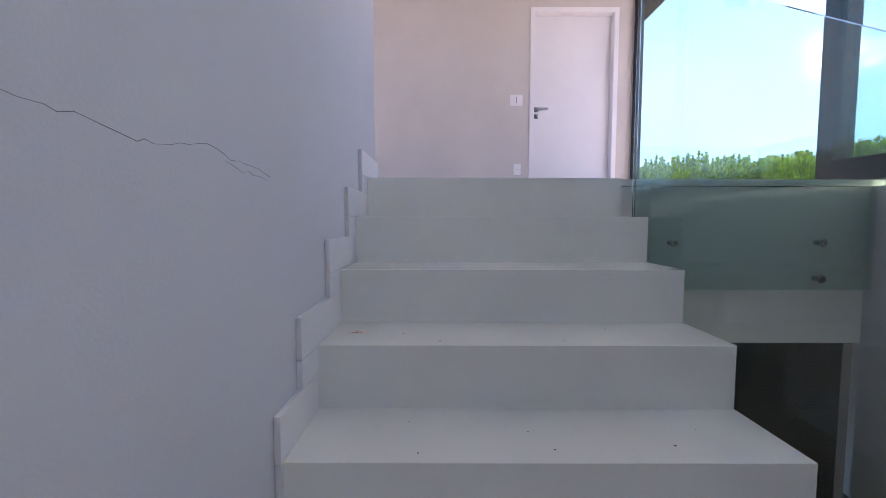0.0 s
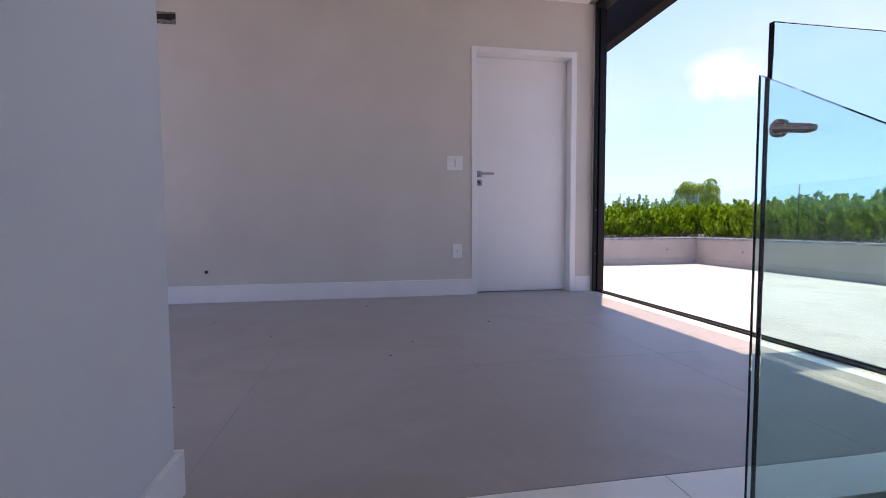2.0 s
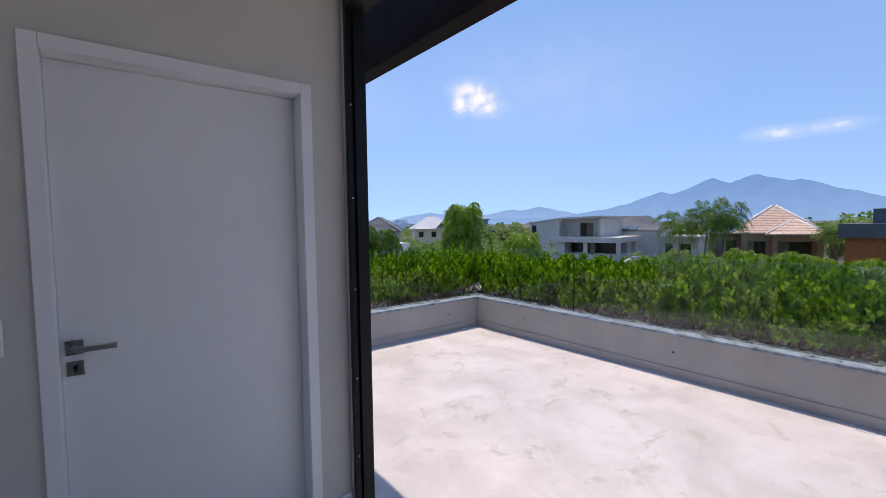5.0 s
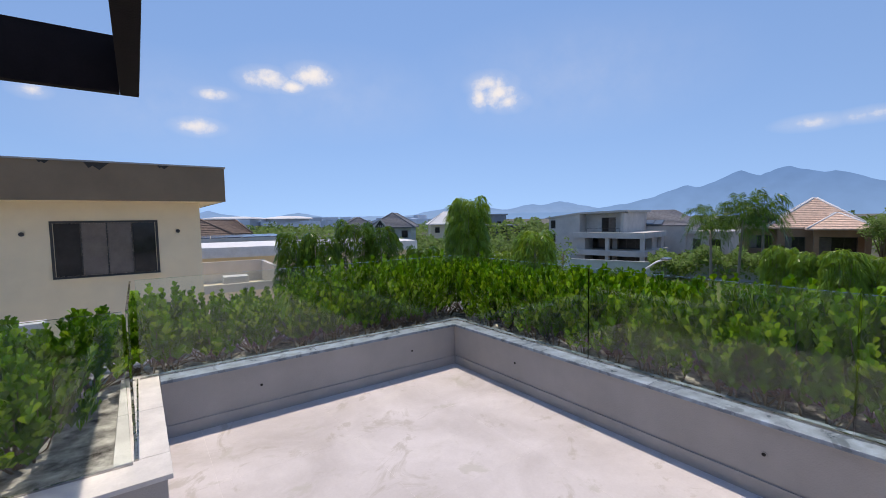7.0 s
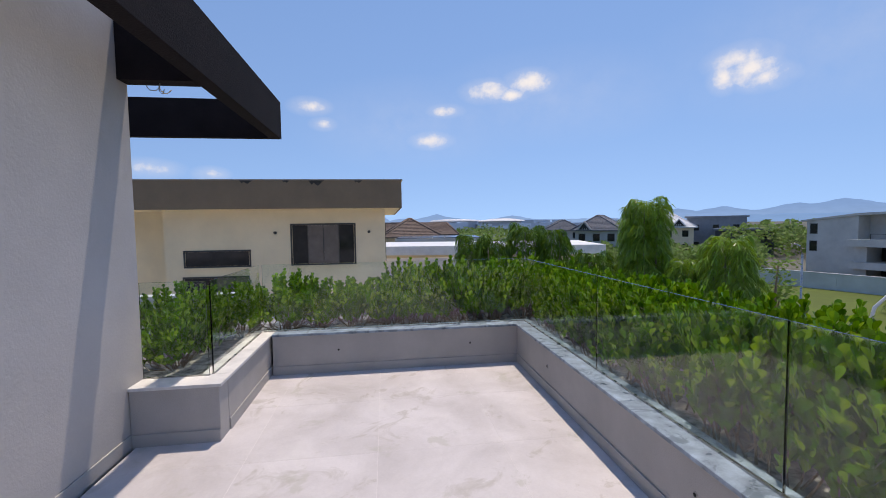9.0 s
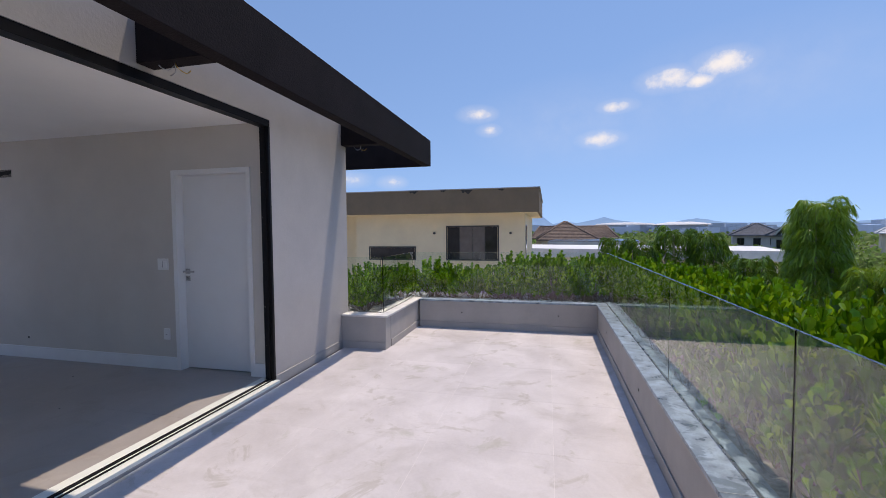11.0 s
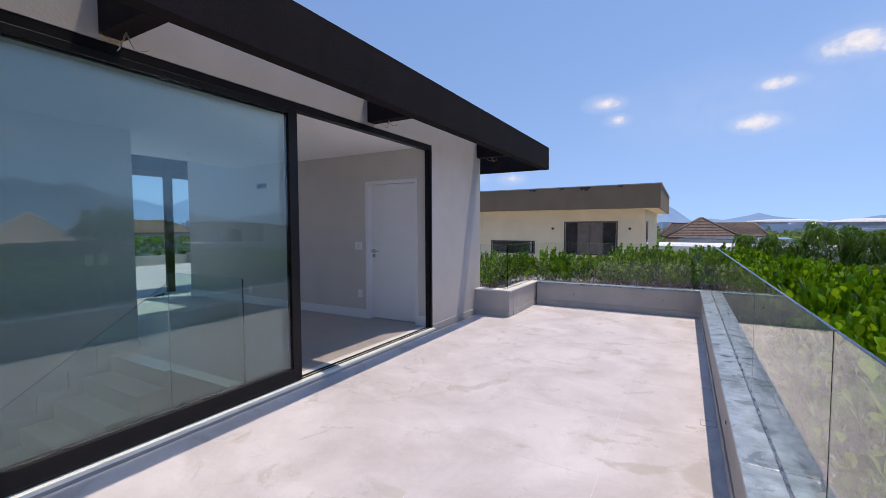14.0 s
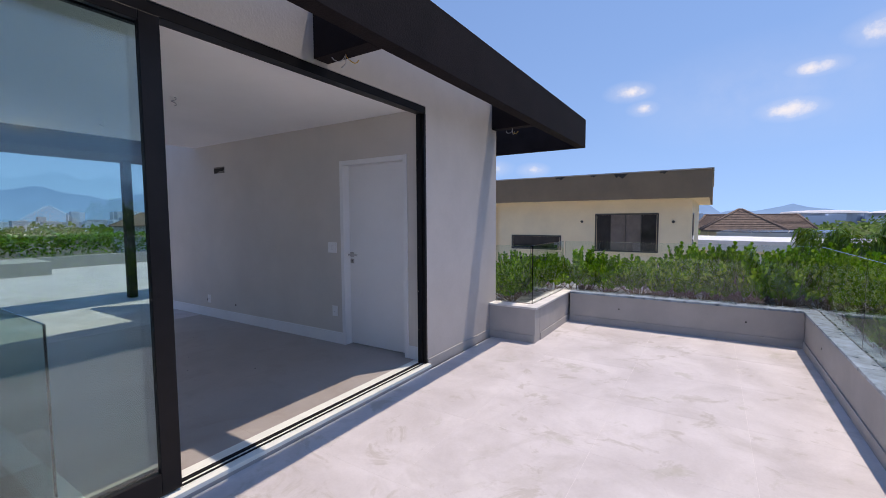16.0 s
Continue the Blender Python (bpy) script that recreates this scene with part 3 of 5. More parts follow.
pr = make_parapet("parapet_east", PAR_X, -9.0, PAR_X + 0.18, PAR_Y + 0.18, (-1, 0), "low grey rendered parapet along the terrace")
pf = make_parapet("parapet_north", 0.76, PAR_Y, PAR_X - 0.002, PAR_Y + 0.18, (0, -1), "low grey rendered parapet across the terrace end")
pp = make_parapet("parapet_planter", 0.103, 1.412, 0.733, 1.592, (0, -1), "short grey rendered planter wall beside the facade")
pq = make_parapet("parapet_planter_side", 0.553, 1.597, 0.733, PAR_Y + 0.18, (1, 0), "grey rendered planter wall returning to the terrace end")


def coping(parent, spans, material=M_COPING, label="speckled grey stone coping with painted leaf shade"):
    for lo, hi in spans:
        part("coping_stone", boxes((lo, hi), bevel=0.003), material, parent, label)


y = -9.0
spans = []
while y < PAR_Y - 0.03:
    e = min(y + 1.20, PAR_Y - 0.026)
    if PAR_Y - e < 0.3: e = PAR_Y - 0.026
    spans.append(((PAR_X - 0.022, y, PAR_TOP + 0.001), (PAR_X + 0.22, e - 0.003, PAR_TOP + 0.026)))
    y = e
coping(pr, spans)
coping(pf, [((a, PAR_Y - 0.022, PAR_TOP + 0.001), (b - 0.003, PAR_Y + 0.22, PAR_TOP + 0.026)) for a, b in ((0.76, 1.95), (1.95, 3.0), (3.0, 3.74))])
coping(pp, [((0.103, 1.392, PAR_TOP + 0.001), (0.755, 1.63, PAR_TOP + 0.026))], M_KERB, "pale stone coping")
coping(pq, [((0.52, 1.633, PAR_TOP + 0.001), (0.755, 2.3, PAR_TOP + 0.026)), ((0.52, 2.303, PAR_TOP + 0.001), (0.755, 3.06, PAR_TOP + 0.026))], M_KERB, "pale stone coping")


def make_guard(x0, y0, x1, y1, group="terrace glass guards"):
    """One frameless glass panel standing on the coping between two plan points."""
    cx, cy = (x0 + x1) / 2, (y0 + y1) / 2
    p = thing("glass_guard", "frameless clear glass guard panel on the terrace coping", "glass railing", (cx, cy, PAR_TOP + 0.026), group)
    hx, hy = abs(x1 - x0) / 2, abs(y1 - y0) / 2
    t = 0.006
    hx, hy = (t, hy - 0.004) if hx < hy else (hx - 0.004, t)
    pane = part("pane", boxes(((-hx, -hy, 0.003), (hx, hy, 0.755)), bevel=0.0012), M_GLASS, p)
    pane.visible_shadow = False
    part("channel", boxes(((-hx - 0.005, -hy - 0.002, 0.0), (hx + 0.005, hy + 0.002, 0.010))), M_STEEL, p, "thin metal glazing channel")
    return p


GX, GY = 3.655, 2.975
ys = [GY, 1.19, -0.42, -2.03, -3.64, -5.25, -6.86, -8.47]
for a, b in zip(ys, ys[1:]):
    make_guard(GX, b, GX, a)
xs = [0.64, 2.15, 3.645]
for a, b in zip(xs, xs[1:]):
    make_guard(a, GY, b, GY)
make_guard(0.615, 1.62, 0.615, GY - 0.02)
make_guard(0.11, 1.60, 0.60, 1.60)


M_DRAIN = mat("drain_frame", (0.30, 0.29, 0.28), 0.5, 0.1, 20.0, 90, 0.02)
dr = thing("floor_drain", "small square tiled floor drain cover at the parapet", "drain", (3.45, -1.50, TERRACE))
part("frame", boxes(((-0.055, -0.055, 0.0006), (0.055, -0.051, 0.002)), ((-0.055, 0.051, 0.0006), (0.055, 0.055, 0.002)), ((-0.055, -0.0509, 0.0006), (-0.051, 0.0509, 0.002)), ((0.051, -0.0509, 0.0006), (0.055, 0.0509, 0.002))), M_DRAIN, dr)
part("cover", boxes(((-0.049, -0.049, 0.0006), (0.049, 0.049, 0.0014))), M_TILE_OUT, dr)


def make_weep(x, y, z, axis):
    w = thing("weep_hole", "small dark drain hole in the parapet", "hole", (x, y, z), group="parapet weep holes")
    d = Vector(axis)
    part("rim", tube(bmesh.new(), [d * 0.0005, d * 0.004], 0.017, 14), M_PARAPET, w)
    part("hollow", tube(bmesh.new(), [d * 0.0042, d * 0.0055], 0.011, 12), M_DARK, w)


for y in (1.90, -0.075, -2.05, -4.02, -6.0):
    make_weep(PAR_X, y, 0.19, (-1, 0, 0))
for x in (1.464, 2.953):
    make_weep(x, PAR_Y, 0.19, (0, -1, 0))
solid("facade_plinth", boxes(((0.101, -0.03, TERRACE - 0.004), (0.113, 1.408, TERRACE + 0.10)), bevel=0.003), M_PARAPET, "grey rendered plinth at the facade foot", "trim", S)

# ---- pergola of dark beams ----
pg = thing("pergola", "dark brown rendered flat beam pergola around the roof", "pergola", kind=S)
BL, BH = 2.646, 3.10
part("long_beam", boxes(((0.625, -9.15, BL), (0.756, 3.63, BH)), bevel=0.004), M_BEAM, pg)
part("end_beam", boxes(((-6.2, 3.54, BL), (0.623, 3.63, BH)), bevel=0.004), M_BEAM, pg)
for y in (-6.47, -3.92, -1.37, 1.555):
    part("cross_beam", boxes(((0.102, y - 0.075, BL), (0.623, y + 0.06, BH)), bevel=0.004), M_BEAM, pg)
part("west_beam", boxes(((-7.5, -9.15, BL), (-6.2, 3.63, BH)), bevel=0.004), M_BEAM, pg)
for y in (-6.0, -3.1):
    part("cross_beam", boxes(((-6.198, y - 0.1, BL), (-4.302, y + 0.1, BH)), bevel=0.004), M_BEAM, pg)
part("post", boxes(((-7.17, 0.09, -0.06), (-7.03, 0.23, BL - 0.002)), bevel=0.004), M_BEAM, pg)


def make_wire(p, seed, length=0.14):
    w = thing("hanging_wire", "loose lamp wires hanging out of a dark beam", "wire", p, group="hanging wires")
    r = random.Random(seed)
    for k, m in enumerate((M_WIRE, M_WIRE, M_WIRE_YELLOW)):
        pts = [Vector((0, 0, 0))]
        d = Vector((r.uniform(-0.5, 0.5), r.uniform(-0.5, 0.5), -1))
        for i in range(7):
            pts.append(pts[-1] + d.normalized() * (length / 7))
            d += Vector((r.uniform(-0.4, 0.4), r.uniform(-0.4, 0.4), 0.24 * i * r.uniform(0.2, 1)))
        part("strand", tube(bmesh.new(), pts, 0.0035, 6), m, w, "", True)
    return w


make_wire((0.36, -1.385, BL), 1)
make_wire((0.27, -3.92, BL), 6, 0.2)
make_wire((0.36, 1.55, BL), 3)
make_wire((-5.2, -3.1, BL), 5, 0.3)
for i, (x, y) in enumerate(((-1.60, -1.58), (-3.28, -1.54))):
    b = thing("ceiling_wire", "bare lamp wires coiled below the white ceiling", "wire", (x, y, CEIL), group="ceiling wires")
    part("ring", tube(bmesh.new(), [(0, 0, 0), (0, 0, -0.006)], 0.03, 16), M_PLASTIC, b)
    pts = [(0.02 * math.cos(a), 0.02 * math.sin(a), -0.006 - 0.008 * a) for a in [0.6 * k for k in range(16)]]
    part("strand", tube(bmesh.new(), pts, 0.004, 6), M_WIRE, b, "", True)

# ---- west terrace ----
solid("parapet_west", boxes(((-15.2, -9.0, -0.45), (-15.0, 8.0, 0.36))), M_PARAPET, "grey rendered parapet of the other terrace", "parapet", S)
solid("parapet_west_side", boxes(((-14.99, 5.0, -0.45), (-7.0, 5.2, 0.36))), M_PARAPET, "grey rendered parapet of the other terrace", "parapet", S)
solid("planter_west", boxes(((-14.98, -1.0, -0.45), (-13.2, 0.6, 0.36))), M_PARAPET, "low grey rendered planter box", "planter", S)
solid("terrace_west", boxes(((-15.0, -9.0, -0.2), (-4.285, 5.0, -0.012))), M_TILE_OUT, "pale stone floor of the other terrace", "floor", S)

# ---- crack, mason's marks and litter on the stairs ----
def make_crack():
    c = thing("wall_crack", "thin dark jagged crack across the stair wall", "crack", (-2.4608, -4.72, -0.091))
    r = random.Random(5)
    def run(name, y, z, n, dz, width):
        bm = bmesh.new()
        pts = [(y, z)]
        for i in range(n):
            pts.append((pts[-1][0] + r.uniform(0.012, 0.034), pts[-1][1] * 0.9 + z * 0.1 + r.uniform(-0.006, 0.006) + dz))
        for i, (a, b) in enumerate(zip(pts, pts[1:])):
            w = width * r.uniform(0.4, 1.2)
            vs = [bm.verts.new((0.0003, q[0], q[1] + s * w)) for q, s in ((a, -1), (b, -1), (b, 1), (a, 1))]
            lo = [bm.verts.new((-0.0004, v.co.y, v.co.z)) for v in vs]
            bm.faces.new(vs)
            for k in range(4):
                bm.faces.new((vs[k], lo[k], lo[(k + 1) % 4], vs[(k + 1) % 4]))
        part(name, bm, M_CRACK, c)
        return pts
    main = run("fissure", 0.0, 0.0, 30, -0.0002, 0.00028)
    run("branch", main[22][0], main[22][1] - 0.010, 7, -0.001, 0.0002)


make_crack()
for x, y, z, s in ((-2.372, -2.888, 0.0, 0.034), (-2.367, -3.635, -3 * RISE, 0.026)):
    mk = thing("mason_mark", "small red crayon cross on a smeared patch of the stone", "mark", (x, y, z), group="mason marks")
    part("smear", prism(bmesh.new(), [(s * 1.15 * math.cos(a) * (1 + 0.22 * math.sin(3 * a)), s * 0.8 * math.sin(a) * (1 + 0.25 * math.cos(2 * a))) for a in [k * math.pi / 9 for k in range(18)]], "z", 0.0007, 0.0011), M_RUST, mk, "pale rusty smear")
    part("stroke", boxes(((-s * 0.6, -0.0013, 0.0013), (s * 0.7, 0.0013, 0.0018))), M_RED, mk)
    part("stroke", boxes(((-0.0013, -s * 0.55, 0.0019), (0.0013, s * 0.5, 0.0023))), M_RED, mk)
r = random.Random(21)
for k, y, n in ((2, -3.62, 2), (3, -3.9, 3), (4, -4.15, 6), (3, -3.85, 2), (1, -3.3, 1)):
    for i in range(n):
        x = r.uniform(STAIR_L + 0.1, STAIR_R - 0.05)
        yy = STAIR_TOP - RUN * k + r.uniform(0.03, 0.22)
        g = thing("debris_crumb", "tiny dark crumb of debris on a stair tread", "debris", (x, yy, -RISE * k), group="debris on the stairs")
        w = r.uniform(0.0008, 0.0017)
        part("crumb", boxes(((-w, -w, 0), (w * r.uniform(1, 3), w, w * 0.8)), bevel=0.0005), M_CRACK, g)
for i in range(9):
    g = thing("debris_crumb", "tiny dark crumb of debris on the floor tiles", "debris", (r.uniform(-3.2, -0.4), r.uniform(-2.5, -0.4), 0.0), group="debris on the floor")
    w = r.uniform(0.002, 0.004)
    part("crumb", boxes(((-w, -w, 0), (w * r.uniform(1, 3), w, w * 0.8)), bevel=0.0005), M_CRACK, g)


def stair_switch(y):
    s = thing("light_switch", "white double light switch plate on the stair wall", "light switch", (-2.4607, y, 1.10), group="stair switches")
    part("plate", boxes(((0.0, -0.045, -0.062), (0.009, 0.045, 0.062)), bevel=0.003), M_PLASTIC, s)
    part("rocker", boxes(((0.0092, -0.026, -0.032), (0.013, -0.001, 0.032)), bevel=0.001), M_PLASTIC, s)
    part("rocker", boxes(((0.0092, 0.001, -0.032), (0.013, 0.026, 0.032)), bevel=0.001), M_PLASTIC, s)


stair_switch(-3.14)
stair_switch(-3.0)

# ---- planting round the terrace ----
def leaf_mat(name, colour, vary=0.35, rough=0.38, through_light=0.3):
    m = mat(name, colour, rough, 0.12, 8.0, 60, 0.0, islands=vary, spec=0.35)
    nt = m.node_tree
    bsdf = nt.nodes["Principled BSDF"]
    out = [n for n in nt.nodes if n.type == "OUTPUT_MATERIAL"][0]
    glow = nt.nodes.new("ShaderNodeBsdfTranslucent")
    glow.inputs["Color"].default_value = (colour[0] * 1.9, colour[1] * 1.6, colour[2] * 0.7, 1)
    mix = nt.nodes.new("ShaderNodeMixShader")
    mix.inputs[0].default_value = through_light
    nt.links.new(bsdf.outputs[0], mix.inputs[1])
    nt.links.new(glow.outputs[0], mix.inputs[2])
    nt.links.new(mix.outputs[0], out.inputs["Surface"])
    return m


M_LEAF = leaf_mat("clusia_leaf", (0.092, 0.225, 0.008), 0.75, 0.26, 0.26)
M_LEAF_YOUNG = leaf_mat("clusia_young_leaf", (0.25, 0.44, 0.028), 0.35, 0.30)
M_STEM = mat("shrub_bark", (0.22, 0.16, 0.10), 0.9, 0.2, 20.0, 80, 0.2)
M_SOIL = mat("planter_soil", (0.17, 0.145, 0.125), 0.95, 0.4, 9.0, 45, 0.4, tint=(0.62, 0.61, 0.59))
M_FROND = leaf_mat("palm_frond", (0.085, 0.175, 0.018), 0.6, 0.22, 0.2)
M_FROND_BRIGHT = leaf_mat("weeping_palm_frond", (0.17, 0.30, 0.035), 0.5, 0.3, 0.3)
M_TREE = leaf_mat("far_tree_leaf", (0.115, 0.205, 0.028), 0.5, 0.6, 0.25)
M_TRUNK = mat("palm_trunk_grey", (0.26, 0.23, 0.19), 0.9, 0.15, 9.0, 60, 0.2)


def leaf_shape(verts, faces, base, along, side, up, length, width, outline=((0.0, 0.03), (0.28, 0.12), (0.52, 0.32), (0.74, 0.43), (0.91, 0.34), (1.0, 0.07)), fold=0.14):
    """A spoon-shaped leaf, folded a little along its midrib."""
    n = len(verts)
    mids = []
    for u, w in outline:
        mids.append(base + along * (length * u) - up * (length * 0.06 * u * u))
    for (u, w), p in zip(outline, mids):
        verts.append(p)
    for sgn in (-1, 1):
        for (u, w), p in zip(outline[:-1], mids):
            verts.append(p + side * (sgn * width * w) + up * (fold * width * w * 1.2))
    k = len(outline)
    for s in (0, 1):
        o = n + k + s * (k - 1)
        for i in range(k - 2):
            q = (n + i, n + i + 1, o + i + 1, o + i)
            faces.append(q if s else q[::-1])
        q = (n + k - 2, n + k - 1, o + k - 2)
        faces.append(q if s else q[::-1])


def mesh_raw(name, verts, faces, material):
    me = bpy.data.meshes.new(name)
    me.from_pydata([tuple(v) for v in verts], [], faces)
    me.materials.append(material)
    return me


def make_shrub(seed, height, radius, twigs, clear=0.13):
    """A bushy shrub: bare forked stems below, rosettes of thick round leaves above."""
    r = random.Random(seed)
    root = thing("hedge_shrub", "leafy green clusia hedge shrub in the terrace planter", "shrub", group="terrace hedge")
    stems = bmesh.new()
    old_v, old_f, young_v, young_f = [], [], [], []
    for i in range(twigs):
        a = r.uniform(0, 2 * math.pi)
        d = radius * math.sqrt(r.random())
        tip = Vector((d * math.cos(a) * 1.1, d * math.sin(a), height * (r.uniform(0.28, 1.0) if d > radius * 0.5 else r.uniform(0.5, 1.06)) * (1 - 0.12 * (d / radius) ** 2)))
        foot = Vector((tip.x * 0.25 + r.uniform(-0.06, 0.06), tip.y * 0.25 + r.uniform(-0.06, 0.06), 0))
        mid = foot.lerp(tip, 0.5) + Vector((tip.x * 0.12, tip.y * 0.12, -0.03))
        if i % 3 == 0:
            tube(stems, [foot, mid, tip], [0.008, 0.005, 0.0025], 5)
        lean = (tip - mid).normalized()
        rings = r.randint(5, 8)
        for ring in range(rings):
            p = tip - lean * (0.058 * ring)
            if p.z < clear:
                break
            turn = r.uniform(0, 6.28)
            count = 4 if ring else 3
            for k in range(count):
                b = turn + k * (2 * math.pi / count) + r.uniform(-0.3, 0.3)
                out = Vector((math.cos(b), math.sin(b), 0))
                along = (out * r.uniform(0.2, 0.62) + lean * 0.55 + Vector((0, 0, r.uniform(0.35, 0.95)))).normalized()
                side = along.cross(Vector((0, 0, 1)) + out * 0.3)
                side = (side.normalized() + along.orthogonal().normalized() * r.uniform(-0.5, 0.5)).normalized()
                up = side.cross(along).normalized()
                size = r.uniform(0.062, 0.094) * (0.75 if ring == 0 else 1.0)
                young = ring < 3 and r.random() < 0.32
                leaf_shape(young_v if young else old_v, young_f if young else old_f, p, along, side, up, size, size * r.uniform(0.66, 0.84))
    part("stems", stems, M_STEM, root, "thin bare brown stems")
    crown = new("crown", mesh_raw("crown", old_v, old_f, M_LEAF))
    crown.parent = root
    tips = new("young_leaves", mesh_raw("young_leaves", young_v, young_f, M_LEAF_YOUNG))
    tips.parent = root
    tagged(tips, "pale yellow-green young leaves")
    return root


BED = 0.30
solid("planter_bed_east", boxes(((PAR_X + 0.221, -9.0, -0.4), (5.0, 4.2, BED))), M_SOIL, "dry soil with pale grit and leaf litter", "soil", S)
solid("planter_bed_north", boxes(((-1.6, PAR_Y + 0.221, -0.4), (PAR_X + 0.22, 4.2, BED))), M_SOIL, "dry soil with pale grit and leaf litter", "soil", S)
solid("planter_bed_corner", boxes(((-1.6, 1.632, -0.4), (0.519, PAR_Y + 0.22, BED))), M_SOIL, "dry soil with pale grit in the corner planter", "soil", S)
solid("planter_kerb_north", boxes(((-1.7, 4.203, -5.0), (5.2, 4.36, 0.40))), M_KERB, "pale stone kerb behind the hedge", "kerb", S)
solid("planter_kerb_east", boxes(((5.003, -9.0, -5.0), (5.2, 4.2, 0.34))), M_KERB, "pale stone kerb behind the hedge", "kerb", S)
solid("planter_kerb_west", boxes(((-1.75, 1.62, -5.0), (-1.603, 4.2, 0.40))), M_KERB, "pale stone kerb of the corner planter", "kerb", S)

kinds = [make_shrub(11, 0.60, 0.42, 84), make_shrub(12, 0.65, 0.44, 88), make_shrub(13, 0.56, 0.40, 80), make_shrub(14, 0.63, 0.46, 90), make_shrub(15, 0.54, 0.17, 20, 0.12), make_shrub(16, 0.47, 0.16, 17, 0.10)]
rr = random.Random(8)
spots = []
y = -8.6
while y < 3.6:
    spots.append((4.24 + rr.uniform(-0.03, 0.06), y, rr.uniform(0.93, 1.04)))
    spots.append((4.72 + rr.uniform(-0.06, 0.06), y + 0.2, rr.uniform(0.85, 1.02)))
    y += 0.43
x = 0.75
while x < 3.9:
    spots.append((x, 3.56 + rr.uniform(-0.03, 0.05), rr.uniform(0.9, 1.04)))
    if x > 1.9:
        spots.append((x + 0.2, 3.9, rr.uniform(0.95, 1.05)))
    x += 0.44
spots += [(0.08, 2.20, 0.85), (0.02, 2.75, 0.9), (0.30, 3.2, 0.95), (-0.45, 3.4, 0.95), (-0.9, 2.9, 0.9)]
for i, (x, y, k) in enumerate(spots):
    m = Matrix.Translation((x, y, BED - 0.01)) @ Matrix.Rotation(rr.uniform(0, 6.28), 4, "Z")
    if i < 4:
        sh = kinds[i]
        sh.matrix_basis = m
    else:
        sh = copy_thing(kinds[rr.randrange(4)], m)
    tall = 1.2 if x > 2.2 else 1.0
    sh.scale = (k, k, k * tall)

slim = [(3.885 + rr.uniform(-0.015, 0.03), -8.7 + 0.29 * i + rr.uniform(-0.06, 0.06)) for i in range(41)] + [(0.85 + 0.36 * i + rr.uniform(-0.08, 0.08), 3.30) for i in range(8)]
for i, (x, y) in enumerate(slim):
    m = Matrix.Translation((x, y, BED - 0.01)) @ Matrix.Rotation(rr.uniform(0, 6.28), 4, "Z")
    if i < 2:
        sh = kinds[4 + i]
        sh.matrix_basis = m
    else:
        sh = copy_thing(kinds[4 + rr.randrange(2)], m)
    k = rr.uniform(0.9, 1.08)
    sh.scale = (k, k, k)


M_LITTER = mat("dry_leaf_litter", (0.62, 0.57, 0.48), 0.7, 0.2, 30.0, 90, 0.0, islands=0.3)
vs, fs = [], []
r = random.Random(41)
for i in range(900):
    p = Vector((r.uniform(3.76, 4.6), r.uniform(-8.5, 4.0), BED + 0.006)) if i % 4 else Vector((r.uniform(0.8, 3.9), r.uniform(3.08, 3.9), BED + 0.006))
    a = r.uniform(0, 6.28)
    along = Vector((math.cos(a), math.sin(a), r.uniform(-0.1, 0.4))).normalized()
    side = along.cross(Vector((0, 0, 1))).normalized()
    leaf_shape(vs, fs, p, along, side, side.cross(along), r.uniform(0.03, 0.075), r.uniform(0.02, 0.045), fold=0.5)
tagged(new("leaf_litter", mesh_raw("leaf_litter", vs, fs, M_LITTER)), "curled pale dry leaves scattered over the planter soil", "leaf litter", kind="stuff")


# ---- palms and trees beyond the terrace ----
def frond(verts, faces, base, yaw, reach, rise, droop, leaflets, leaf_len, r, hang=0.0):
    """One arching feather frond with leaflets on both sides; hang is how far they droop."""
    out = Vector((math.cos(yaw), math.sin(yaw), 0))
    side = Vector((-math.sin(yaw), math.cos(yaw), 0))
    pts = []
    for i in range(9):
        u = i / 8
        pts.append(base + out * (reach * u) + Vector((0, 0, rise * math.sin(min(1.0, u * 1.15) * math.pi / 2) - droop * u * u)))
    for a, b in zip(pts, pts[1:]):
        n = len(verts)
        w = 0.018
        verts += [a - side * w, a + side * w, b + side * w * 0.7, b - side * w * 0.7]
        faces.append((n, n + 1, n + 2, n + 3))
    for i in range(leaflets):
        u = 0.10 + 0.9 * i / leaflets
        f = u * 8
        k = min(7, int(f))
        p = pts[k].lerp(pts[k + 1], f - k)
        ahead = (pts[k + 1] - pts[k]).normalized()
        size = leaf_len * (0.35 + math.sin(u * math.pi) * 0.75) * r.uniform(0.85, 1.1)
        for s in (-1, 1):
            d = (side * s * r.uniform(0.7, 1.0) + ahead * r.uniform(0.45, 0.8) + Vector((0, 0, r.uniform(-0.45, 0.25) - hang))).normalized()
            mid = p + d * size * 0.55
            end = p + d * size + Vector((0, 0, -size * (r.uniform(0.25, 0.55) + hang * 0.4)))
            w = (ahead + side * r.uniform(-0.4, 0.4)) * (size * 0.034 + 0.006)
            n = len(verts)
            verts += [p, mid + w, end, mid - w]
            faces.append((n, n + 1, n + 2, n + 3))


